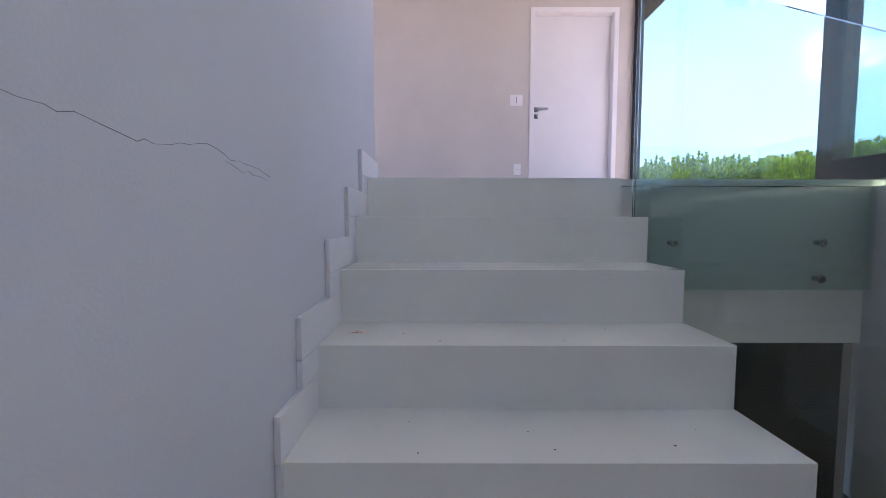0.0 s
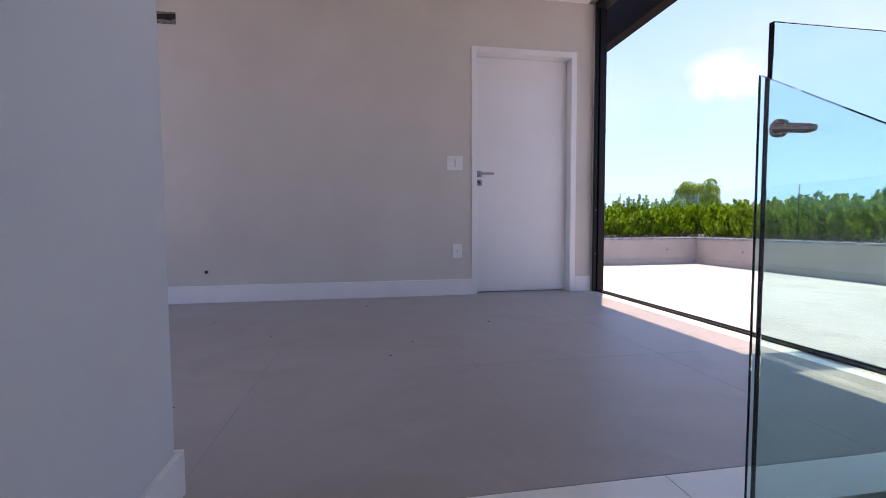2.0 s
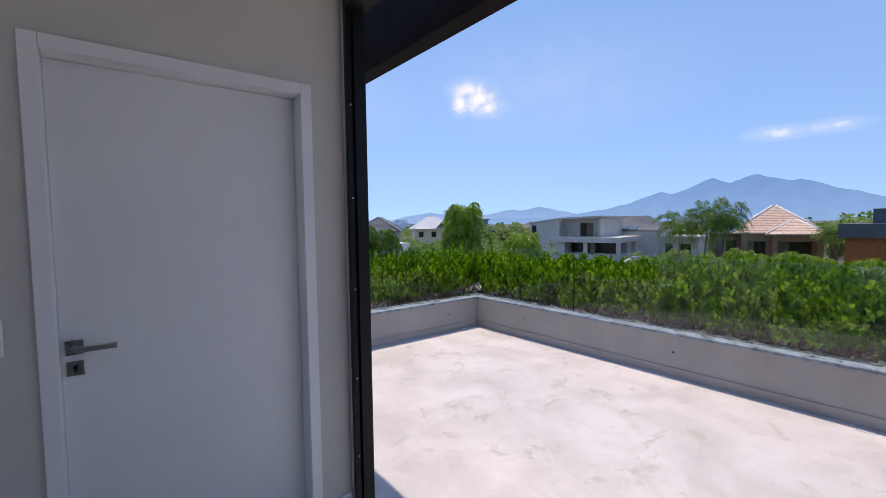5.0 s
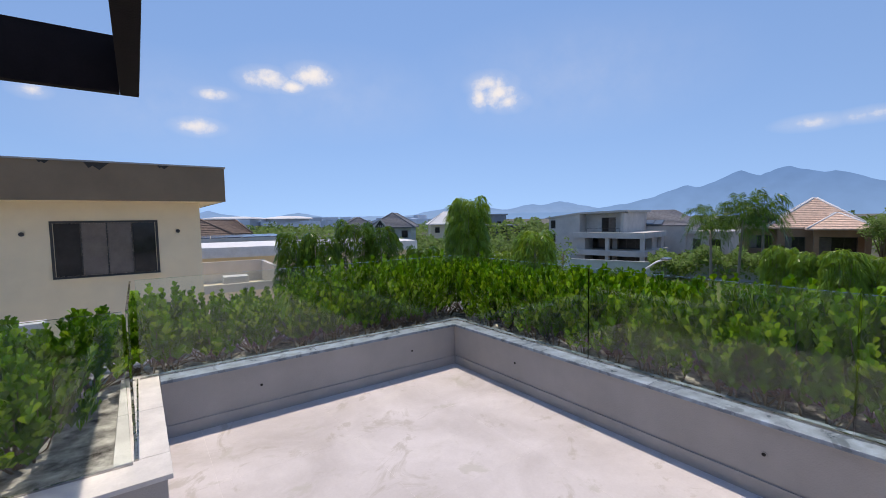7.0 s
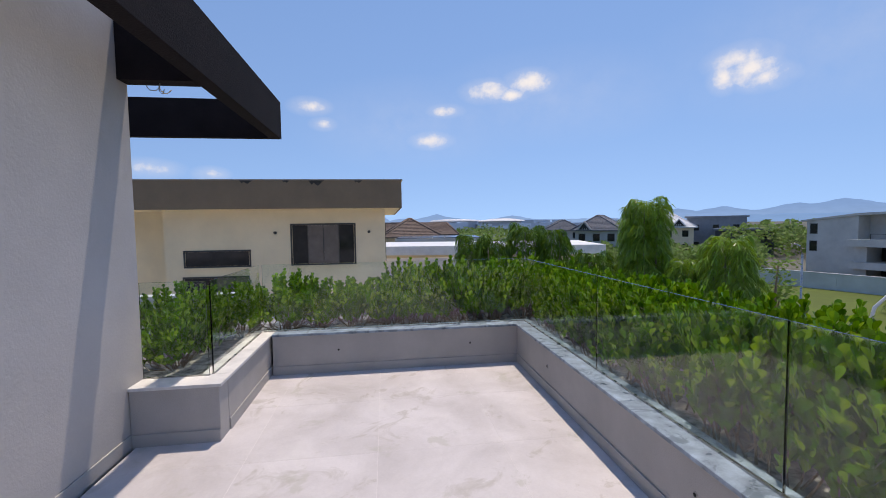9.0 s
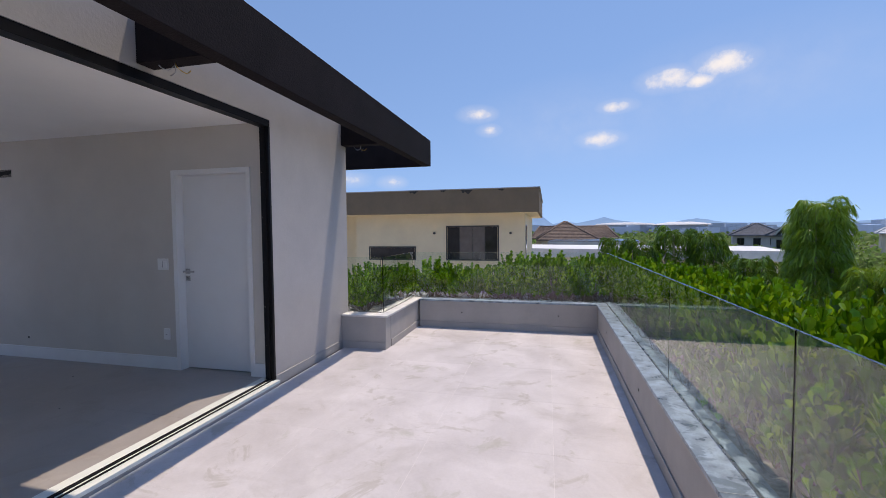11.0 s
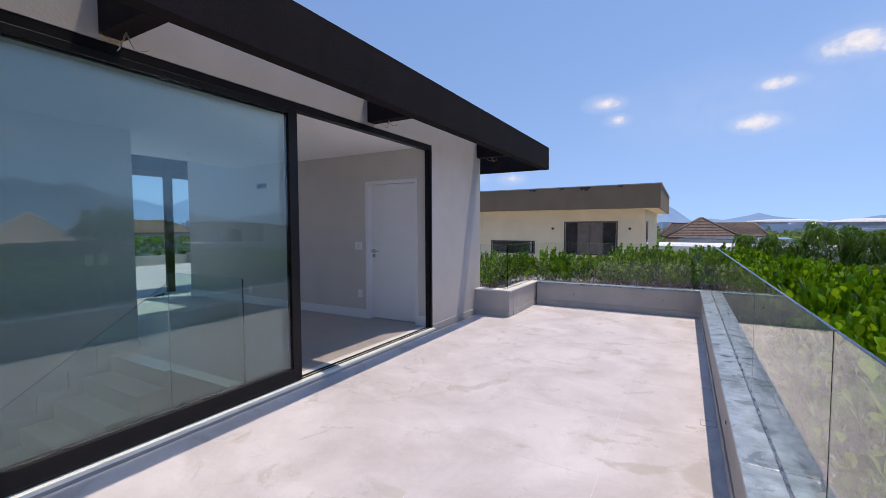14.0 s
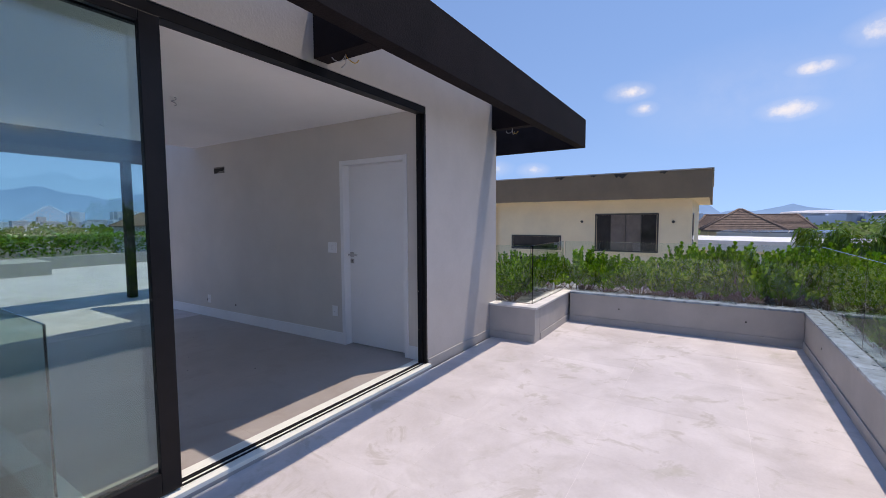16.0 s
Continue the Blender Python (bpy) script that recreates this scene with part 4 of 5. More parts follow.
def make_clump(at, top, wide, low, count, seed, label, leaf_len=0.42, hang=0.8, material=None, lift=1.0):
    """A clump palm: slim canes and arching fronds that start all the way up and weep outwards into a dome."""
    r = random.Random(seed)
    root = thing("areca_palm", label, "palm tree", at)
    for s in range(5):
        a = s * 1.26 + r.uniform(0, 0.5)
        out = Vector((math.cos(a), math.sin(a), 0))
        pts = [out * (wide * (0.12 + 0.22 * u)) + Vector((0, 0, (top - 0.7) * u)) for u in (0, 0.4, 0.75, 1.0)]
        part("cane", tube(bmesh.new(), pts, [0.05, 0.045, 0.035, 0.02], 8), M_TRUNK, root, "slim ringed cane", True)
    verts, faces = [], []
    for i in range(count):
        u = (i + 0.5) / count
        yaw = i * 2.399 + r.uniform(-0.25, 0.25)
        rise = r.uniform(0.55, 0.95) * lift
        foot = Vector((math.cos(yaw), math.sin(yaw), 0)) * wide * 0.2 * r.random()
        foot.z = low + (top - rise * 0.9 - low) * u ** 0.8
        reach = wide * (1.0 - 0.42 * u) * r.uniform(0.75, 1.05)
        frond(verts, faces, foot, yaw, reach, rise, rise * r.uniform(0.7, 1.4), 30, leaf_len, r, hang)
    crown = new("crown", mesh_raw("crown", verts, faces, material or M_FROND))
    crown.parent = root
    return root


def make_palm(name, at, height, fronds, reach, seed, label, stems=1, leaf_len=0.5, low=0.55, rise=1.0, droop=1.3, leaflets=42):
    r = random.Random(seed)
    root = thing(name, label, "palm tree", at)
    for s in range(stems):
        a = 2 * math.pi * s / stems + r.uniform(0, 1)
        off = Vector((math.cos(a), math.sin(a), 0)) * (0.25 * (stems > 1))
        h = height * r.uniform(0.75, 1.0) if stems > 1 else height
        lean = Vector((r.uniform(-0.3, 0.3), r.uniform(-0.3, 0.3), 0))
        pts = [off + lean * (u * u) + Vector((0, 0, h * low * u)) for u in (0, 0.35, 0.7, 1.0)]
        part("trunk", tube(bmesh.new(), pts, [0.11, 0.09, 0.08, 0.06], 10), M_TRUNK, root, "ringed grey trunk", True)
        verts, faces = [], []
        for i in range(fronds):
            u = i / max(1, fronds - 1)
            yaw = i * 2.399 + r.uniform(-0.2, 0.2)
            steep = 1.0 - u
            frond(verts, faces, pts[-1] + Vector((0, 0, 0.05 * h * u)), yaw, reach * (0.55 + 0.45 * math.sin(0.4 + 2.3 * steep)) * r.uniform(0.85, 1.1),
                  rise * h * (1 - low) * (0.35 + 0.75 * u) * r.uniform(0.85, 1.1), droop * (0.5 + 0.7 * steep) * r.uniform(0.8, 1.2), leaflets, leaf_len, r)
        crown = new("crown", mesh_raw("crown", verts, faces, M_FROND))
        crown.parent = root
    return root


GROUND = -5.0


def spot(az, dist, z=GROUND):
    """A place on the ground seen from the terrace under an azimuth, from +y towards +x."""
    a = radians(az)
    return (1.9 + dist * math.sin(a), -1.9 + dist * math.cos(a), z)


FEATHER = "feathery green clump palm behind the hedge"
make_clump(spot(33.7, 16.2), 7.70, 1.12, 3.4, 115, 1, "tall weeping feathery bright green palm behind the hedge", 0.36, 0.28, M_FROND_BRIGHT, 1.25)
make_clump(spot(32.6, 16.4), 7.35, 0.85, 3.4, 60, 11, "feathery bright green palm leaning on its taller neighbour", 0.34, 0.25, M_FROND_BRIGHT, 1.2)
make_clump(spot(42.0, 15.0), 6.35, 1.15, 3.2, 90, 2, "domed arching green clump palm behind the hedge", 0.36, 0.3, M_FROND_BRIGHT)
make_clump(spot(37.8, 15.4), 5.62, 0.9, 3.0, 60, 3, FEATHER, 0.32, 0.2, M_FROND_BRIGHT)
make_clump(spot(27.6, 16.4), 5.85, 1.15, 3.0, 70, 4, FEATHER, 0.36, 0.2)
make_clump(spot(24.6, 16.0), 5.5, 0.9, 3.0, 50, 7, FEATHER, 0.34, 0.2)
for az, dist, top, seed, wide in ((19.2, 18.2, 6.9, 5, 1.3), (22.6, 18.0, 6.7, 8, 1.1), (14.8, 18.0, 6.3, 6, 1.2), (12.2, 18.3, 6.5, 9, 1.15)):
    make_clump(spot(az, dist), top, wide, 3.6, 44, seed, "dark glossy arching feather palm behind the hedge", 0.42, 0.35, M_FROND, 1.15)
make_palm("lawn_palm", spot(55.4, 42.0), 2.0, 14, 1.3, 12, "small young palm standing on the lawn", leaf_len=0.5, low=0.35, rise=0.9, droop=0.9, leaflets=26)
make_palm("royal_palm", spot(70.4, 33.2), 7.9, 19, 1.85, 21, "tall palm with a broad green crown before the houses", leaf_len=0.62, low=0.78, rise=1.0, droop=2.2, leaflets=36)
make_palm("royal_palm", spot(68.2, 33.6), 8.0, 19, 1.8, 22, "palm with drooping green crown before the houses", leaf_len=0.62, low=0.78, rise=1.0, droop=2.2, leaflets=36)
make_palm("royal_palm", spot(65.6, 33.0), 7.4, 19, 1.9, 23, "shorter palm with green crown before the houses", leaf_len=0.62, low=0.78, rise=1.0, droop=2.2, leaflets=36)


def make_tree(at, height, radius, seed, label, density=900, leaf=0.30, name="tree", material=None):
    """A broad tree: tapered trunk, forking limbs and a ragged crown of leaf clumps."""
    r = random.Random(seed)
    root = thing(name, label, "tree", at)
    bm = bmesh.new()
    fork = Vector((0, 0, height * 0.35))
    tube(bm, [(0, 0, 0), (0.05, 0, height * 0.2), fork], [0.16, 0.13, 0.10], 8)
    tips = []
    for i in range(9):
        a = i * 2.399
        p = Vector((math.cos(a) * radius * r.uniform(0.3, 0.8), math.sin(a) * radius * r.uniform(0.3, 0.8), height * r.uniform(0.55, 0.92)))
        tube(bm, [fork, fork.lerp(p, 0.5) + Vector((0, 0, 0.1)), p], [0.07, 0.045, 0.02], 6)
        tips.append(p)
    part("trunk", bm, M_STEM, root, "", True)
    verts, faces = [], []
    for i in range(density):
        c = tips[i % len(tips)]
        d = Vector((r.gauss(0, 1), r.gauss(0, 1), r.gauss(0, 0.75)))
        p = c + d.normalized() * radius * 0.52 * r.random() ** 0.45
        along = Vector((r.uniform(-1, 1), r.uniform(-1, 1), r.uniform(-0.7, 0.4))).normalized()
        side = along.orthogonal().normalized()
        n = len(verts)
        s = leaf * r.uniform(0.6, 1.3)
        verts += [p, p + along * s * 0.5 + side * s * 0.28, p + along * s, p + along * s * 0.5 - side * s * 0.28]
        faces.append((n, n + 1, n + 2, n + 3))
    crown = new("crown", mesh_raw("crown", verts, faces, material or M_TREE))
    crown.parent = root
    return root


make_tree(spot(45.8, 17.6), 5.75, 1.1, 31, "small dark open-crowned tree beside the lawn", 900, 0.17)
for i, (az, dist, h, w) in enumerate(((80.4, 50, 6.2, 1.5), (36, 28, 3.6, 2.2), (30, 32, 3.9, 2.4), (14, 34, 4.6, 2.2), (86, 33, 3.6, 2.2), (92, 30, 5.5, 2.6), (100, 34, 6.5, 3.0))):
    make_tree(spot(az, dist), h, w, 40 + i, "leafy green garden tree among the houses", 3800, 0.17)


for az, dist, top, wide, seed in ((71.8, 31.0, 4.95, 1.3, 61), (74.0, 30.0, 4.7, 1.2, 62), (76.6, 28.0, 5.0, 1.4, 63), (79.2, 29.0, 4.7, 1.3, 64), (83.0, 30.0, 4.6, 1.3, 65)):
    make_clump(spot(az, dist), top, wide, 1.6, 60, seed, "fountain of pale green palm fronds in a front garden", 0.5, 0.4, M_FROND_BRIGHT)


# ---- neighbouring houses ----
M_CREAM = mat("cream_render", (0.86, 0.73, 0.51), 0.85, 0.04, 1.0, 60, 0.1)
M_TAUPE = mat("taupe_fascia", (0.25, 0.178, 0.112), 0.85, 0.06, 1.5, 60, 0.1)
M_BLIND = mat("drawn_curtain_behind_glass", (0.17, 0.145, 0.13), 0.12, 0.1, 3.0, 30, 0.0)
M_STAIN = mat("fascia_water_stain", (0.055, 0.047, 0.040), 0.9, 0.2, 8.0, 60, 0.0)
M_WHITEHOUSE = mat("white_house_render", (0.58, 0.56, 0.53), 0.85, 0.06, 0.8, 30, 0.1)
M_WINDOW = mat("dark_window_glass", (0.025, 0.024, 0.024), 0.08, 0.2, 3.0, 30, 0.0)
M_WINFRAME = mat("dark_window_frame", (0.05, 0.045, 0.04), 0.5, 0.1, 5.0, 50, 0.0)
M_ROOF_GREY = mat("grey_shingle_roof", (0.20, 0.205, 0.225), 0.9, 0.15, 3.0, 12, 0.3, islands=0.15)
M_ROOF_BROWN = mat("brown_tile_roof", (0.20, 0.145, 0.115), 0.9, 0.15, 3.0, 12, 0.3, islands=0.15)
M_ROOF_PEACH = mat("peach_clay_roof", (0.70, 0.50, 0.39), 0.85, 0.1, 3.0, 12, 0.3, islands=0.12)
M_ROOF_WHITE = mat("white_tile_roof", (0.72, 0.73, 0.74), 0.85, 0.05, 3.0, 12, 0.2, islands=0.05)
M_BROWNWALL = mat("warm_brown_house_render", (0.34, 0.20, 0.12), 0.85, 0.08, 1.0, 30, 0.1)
M_ORANGE = mat("orange_wood_cladding", (0.36, 0.11, 0.035), 0.7, 0.12, 3.0, 30, 0.1)
M_DARKHOUSE = mat("charcoal_house_render", (0.10, 0.11, 0.13), 0.8, 0.08, 1.0, 30, 0.1)
M_BLUEHOUSE = mat("blue_grey_house_render", (0.24, 0.27, 0.31), 0.8, 0.08, 1.0, 30, 0.1)
M_SOLAR = mat("solar_panel", (0.10, 0.13, 0.17), 0.2, 0.1, 3.0, 30, 0.0)
# wall colour paled and blued to carry the distance haze
M_CITY = mat("hazed_city_walls", (0.62, 0.68, 0.76), 0.9, 0.05, 0.02, 1.0, 0.0, islands=0.3)
M_FENCE = mat("pale_boundary_wall", (0.52, 0.55, 0.57), 0.9, 0.06, 0.6, 20, 0.1)


def window(parent, x0, x1, z0, z1, y, panes=1, sill=None, blinds=()):
    """A framed window on a wall that faces -y; panes side by side, set back in the frame."""
    w = part("window", boxes(((x0, y - 0.012, z0), (x1, y - 0.002, z0 + 0.05)), ((x0, y - 0.012, z1 - 0.05), (x1, y - 0.002, z1)),
                             ((x0, y - 0.012, z0 + 0.051), (x0 + 0.05, y - 0.002, z1 - 0.051)), ((x1 - 0.05, y - 0.012, z0 + 0.051), (x1, y - 0.002, z1 - 0.051))), M_WINFRAME, parent, "dark framed window")
    step = (x1 - x0 - 0.1) / panes
    for i in range(panes):
        a = x0 + 0.05 + step * i
        part("pane", boxes(((a + 0.012, y - 0.006, z0 + 0.052), (a + step - 0.012, y - 0.003, z1 - 0.052))), M_BLIND if i in blinds else M_WINDOW, w)
        if i:
            part("mullion", boxes(((a - 0.011, y - 0.014, z0 + 0.052), (a + 0.011, y - 0.003, z1 - 0.052))), M_WINFRAME, w)
    if sill:
        part("sill", boxes(((x0 - 0.03, y - 0.05, z0 - 0.05), (x1 + 0.03, y - 0.001, z0 - 0.004))), sill, w, "pale projecting sill")
    return w


nh = thing("neighbour_house", "cream rendered house with a deep flat taupe fascia", "house", (0, 11.6, GROUND))
def nb(*spans): return boxes(*[((a[0], a[1] - 11.6, a[2] - GROUND), (b[0], b[1] - 11.6, b[2] - GROUND)) for a, b in spans])
part("wall", nb(((-4.46, 11.6, GROUND), (2.01, 19.0, 2.085))), M_CREAM, nh)
part("wall", nb(((-9.0, 12.6, GROUND), (-4.463, 19.0, 2.085))), M_CREAM, nh, "recessed cream wall")
part("roof", nb(((-9.6, 10.93, 2.09), (2.52, 19.6, 2.90))), M_TAUPE, nh, "deep taupe flat roof fascia")
part("soffit", nb(((-9.5, 11.0, 2.082), (2.45, 19.5, 2.0885))), M_CREAM, nh)
part("roof_cap", nb(((-9.63, 10.90, 2.902), (2.55, 19.63, 2.935))), M_PARAPET, nh, "thin weathered roof flashing")
for x, w, d in ((0.05, 0.22, 0.16), (-1.9, 0.18, 0.10), (1.25, 0.12, 0.08), (-0.8, 0.10, 0.07)):
    rag = [(x - w, 2.90 - GROUND), (x + w, 2.90 - GROUND), (x + w * 0.6, 2.90 - d * 0.5 - GROUND), (x + w * 0.2, 2.90 - d - GROUND), (x - w * 0.3, 2.90 - d * 0.45 - GROUND), (x - w * 0.6, 2.90 - d * 0.8 - GROUND)]
    part("stain", prism(bmesh.new(), rag, "y", 10.926 - 11.6, 10.9295 - 11.6), M_STAIN, nh, "dark water stain")
y0 = 0.0
def nwin(*a, **k): return window(nh, a[0], a[1], a[2] - GROUND, a[3] - GROUND, 0.0, **k)
nwin(-0.865, 1.10, 0.374, 1.654, panes=4, sill=M_CREAM, blinds=(1, 2))
nwin(-3.94, -2.03, 0.368, 0.89, panes=1, sill=M_CREAM)
nwin(-3.99, -2.09, -0.60, 0.10, panes=2, sill=M_CREAM, blinds=(1,))
nwin(-0.9, 1.1, -3.6, -2.2, panes=3, sill=M_CREAM)
for x, z in ((-1.305, 1.385), (1.51, 1.375)):
    lamp = part("wall_lamp", tube(bmesh.new(), [(x, -0.001, z - GROUND), (x, -0.05, z - GROUND)], 0.045, 14), M_WINFRAME, nh, "small round dark wall lamp")
part("side_window", nb(((2.012, 12.1, 0.4), (2.03, 12.9, 1.65))), M_WINDOW, nh, "dark side window")
M_YARD = mat("sunlit_cream_paving", (0.62, 0.57, 0.48), 0.9, 0.08, 0.6, 20.0, 0.1)
solid("neighbour_yard", boxes(((-20.0, 5.3, GROUND - 0.02), (14.0, 24.0, GROUND + 0.02))), M_YARD, "pale cream paved yard round the neighbouring house", "pavement", S)
solid("boundary_wall", boxes(((-9.0, 6.45, GROUND), (-0.4, 6.62, 0.26))), M_FENCE, "pale boundary wall between the two houses", "boundary wall")
solid("boundary_coping", boxes(((-9.0, 6.40, 0.262), (-0.35, 6.67, 0.325))), M_KERB, "pale coping on the boundary wall", "coping", S)


def hip_roof(x0, x1, y0, y1, z0, z1, over=0.5, ridge=0.45, rows=12):
    """A hipped roof of stepped tile courses with a short ridge and an eaves board."""
    bm = bmesh.new()
    x0, x1, y0, y1 = x0 - over, x1 + over, y0 - over, y1 + over
    cx, cy = (x0 + x1) / 2, (y0 + y1) / 2
    hx = (x1 - x0) / 2 * ridge if x1 - x0 >= y1 - y0 else 0.15
    hy = (y1 - y0) / 2 * ridge if y1 - y0 > x1 - x0 else 0.15
    def ring(u, dz=0.0):
        ax, ay = (x1 - x0) / 2 * (1 - u) + hx * u, (y1 - y0) / 2 * (1 - u) + hy * u
        z = z0 + 0.15 + (z1 - z0 - 0.15) * u + dz
        return [bm.verts.new((cx + sx * ax, cy + sy * ay, z)) for sx, sy in ((-1, -1), (1, -1), (1, 1), (-1, 1))]
    rings = [[bm.verts.new(p) for p in ((x0, y0, z0), (x1, y0, z0), (x1, y1, z0), (x0, y1, z0))]]
    for i in range(rows):
        rings += [ring(i / rows, 0.045 if i else 0.0), ring((i + 1) / rows)]
    bm.faces.new(rings[0][::-1])
    bm.faces.new(rings[-1])
    for lo, hi in zip(rings, rings[1:]):
        for i in range(4):
            bm.faces.new((lo[i], lo[(i + 1) % 4], hi[(i + 1) % 4], hi[i]))
    return bm


def hip_caps(x0, x1, y0, y1, z0, z1, over=0.5, ridge=0.45, radius=0.11):
    """Round cap tiles along the four hips and the ridge of such a roof."""
    x0, x1, y0, y1 = x0 - over, x1 + over, y0 - over, y1 + over
    cx, cy = (x0 + x1) / 2, (y0 + y1) / 2
    hx = (x1 - x0) / 2 * ridge if x1 - x0 >= y1 - y0 else 0.15
    hy = (y1 - y0) / 2 * ridge if y1 - y0 > x1 - x0 else 0.15
    bm = bmesh.new()
    for sx, sy in ((-1, -1), (1, -1), (1, 1), (-1, 1)):
        tube(bm, [(cx + sx * (x1 - x0) / 2, cy + sy * (y1 - y0) / 2, z0 + 0.17), (cx + sx * hx, cy + sy * hy, z1 + 0.03)], radius, 6)
    tube(bm, [(cx - hx, cy - hy, z1 + 0.03), (cx + hx, cy + hy, z1 + 0.03)], radius, 6)
    return bm


def gable_front(root, x0, x1, y, z0, z1, roof, trim):
    """A small gable facing the terrace: a dark louvred triangle under two sloping roof planes with pale boards."""
    cx = (x0 + x1) / 2
    part("gable", prism(bmesh.new(), [(x0 + 0.25, z0), (x1 - 0.25, z0), (cx, z1 - 0.2)], "y", y, y + 0.2), M_WINFRAME, root, "dark louvred gable")
    for sx in (x0, x1):
        part("gable_roof", prism(bmesh.new(), [(sx, z0), (cx, z1), (cx, z1 - 0.16), (sx + (0.22 if sx < cx else -0.22), z0)], "y", y - 0.35, y + 3.2), roof, root, "small gable roof")
        part("barge_board", prism(bmesh.new(), [(sx, z0 - 0.02), (cx, z1 - 0.02), (cx, z1 - 0.26), (sx + (0.3 if sx < cx else -0.3), z0 - 0.02)], "y", y - 0.40, y - 0.352), trim, root, "pale barge board")
    for k in range(3):
        x = cx + (k - 1) * (x1 - x0) * 0.14
        part("slat", boxes(((x - 0.05, y - 0.03, z0 + 0.02), (x + 0.05, y - 0.002, z0 + 0.3))), trim, root)


def house(name, az, dist, wide, deep, eaves, top, wall, roof, label, turn=0.0, floors=2, cols=4, ridge=0.45, win=1.1, flat=False):
    """A house whose front looks towards the terrace; heights over the ground."""
    root = thing(name, label, "house", spot(az, dist))
    root.rotation_euler = (0, 0, -radians(az) + radians(turn))
    w, d = wide / 2, deep
    part("wall", boxes(((-w, 0, 0), (w, d, eaves))), wall, root)
    if flat:
        part("roof", boxes(((-w - 0.4, -0.5, eaves + 0.002), (w + 0.4, d + 0.4, top))), roof, root)
    else:
        part("roof", hip_roof(-w, w, 0, d, eaves + 0.002, top, 0.6, ridge), roof, root)
        part("hip_caps", hip_caps(-w, w, 0, d, eaves + 0.002, top, 0.6, ridge), roof, root, "rounded ridge tiles", True)
    for f in range(floors):
        for c in range(cols):
            cx = -w + (c + 0.5) * wide / cols
            base = eaves / floors * f + 0.9
            window(root, cx - win / 2, cx + win / 2, base, min(base + 1.25, eaves - 0.2), 0.0, panes=2)
    return root


# the long white modern house beyond the lawn: a tall wing, a deep loggia at the corner, a shingle roof behind
wh = thing("modern_house", "white three-level modern house with deep balconies", "house", spot(59.5, 60))
wh.rotation_euler = (0, 0, -radians(79))
part("wall", prism(bmesh.new(), [(-13.9, 0), (-9.0, 0), (-9.0, 6.94), (-13.9, 6.38)], "y", 0.6, 10.0), M_WHITEHOUSE, wh, "tall white wing")
part("wall", prism(bmesh.new(), [(-8.998, 0), (-2.9, 0), (-2.9, 7.13), (-8.998, 6.945)], "y", 2.6, 10.0), M_WHITEHOUSE, wh, "white wall behind the roof balcony")
part("wall", boxes(((-2.898, 4.5, 0), (-0.4, 10, 4.0))), M_WHITEHOUSE, wh, "loggia back wall")
part("wall", boxes(((-8.998, 0.0, 0), (-7.9, 2.598, 3.6))), M_WHITEHOUSE, wh, "white loggia side pier")
part("roof", prism(bmesh.new(), [(-14.5, 6.32), (-9.0, 6.95), (-2.4, 7.15), (-2.4, 7.4), (-9.0, 7.2), (-14.5, 6.5)], "y", 0.45, 10.4), M_WHITEHOUSE, wh, "thin sloping white roof")
part("side_fin", boxes(((-3.2, 0.9, 4.4), (-2.902, 2.598, 7.0))), M_WHITEHOUSE, wh, "white fin beside the roof balcony")
part("balcony_slab", boxes(((-9.4, -0.6, 3.62), (0.3, 8.5, 4.38))), M_WHITEHOUSE, wh, "deep white balcony slab")
part("balcony_slab", boxes(((-9.2, -0.5, 1.24), (0.3, 10.5, 1.98))), M_WHITEHOUSE, wh, "white balcony slab")
for x, y in ((-4.9, -0.3), (-0.35, -0.3), (-0.35, 6.8)):
    part("column", boxes(((x, y, 0.0), (x + 0.5, y + 0.5, 1.238))), M_WHITEHOUSE, wh, "white column")
    part("column", boxes(((x, y, 1.982), (x + 0.5, y + 0.5, 3.618))), M_WHITEHOUSE, wh, "white column")
for x0, x1, z0, z1, y in ((-7.8, -5.0, 2.0, 3.6, 2.4), (-4.3, -0.5, 2.0, 3.6, 2.4), (-7.8, -5.0, 0.1, 1.2, 2.4), (-4.3, -0.5, 0.1, 1.2, 2.4)):
    window(wh, x0, x1, z0, z1, y, panes=3)
window(wh, -13.6, -12.8, 4.9, 6.1, 0.6, panes=1)
window(wh, -13.6, -12.8, 2.9, 4.1, 0.6, panes=1)
window(wh, -6.6, -4.6, 4.4, 6.4, 2.6, panes=2, blinds=(1,))
part("railing", boxes(((-7.4, -0.55, 4.95), (-2.9, -0.51, 4.99)), ((-7.4, -0.55, 4.40), (-7.36, -0.51, 4.95)), ((-5.2, -0.55, 4.40), (-5.16, -0.51, 4.95)), ((-2.94, -0.55, 4.40), (-2.9, -0.51, 4.95))), M_WINFRAME, wh, "thin dark railing")
part("wing_wall", boxes(((-6.4, 10.01, 0), (2.4, 18.5, 5.0))), M_WHITEHOUSE, wh, "white rear wing")
part("wing_roof", hip_roof(-6.4, 2.4, 10.4, 18.5, 5.002, 7.45, 0.5, 0.35, 14), M_ROOF_GREY, wh, "grey shingle hip roof")
part("side_wing", boxes(((2.402, 10.5, 0), (7.5, 18.0, 3.9))), M_WHITEHOUSE, wh, "low white side wing")
part("side_wing_roof", boxes(((2.402, 10.1, 3.902), (7.9, 18.4, 4.3))), M_WHITEHOUSE, wh, "flat side wing roof")
window(wh, 3.2, 4.2, 1.6, 3.2, 10.5, panes=1)
window(wh, 5.2, 6.6, 1.6, 3.2, 10.5, panes=2)
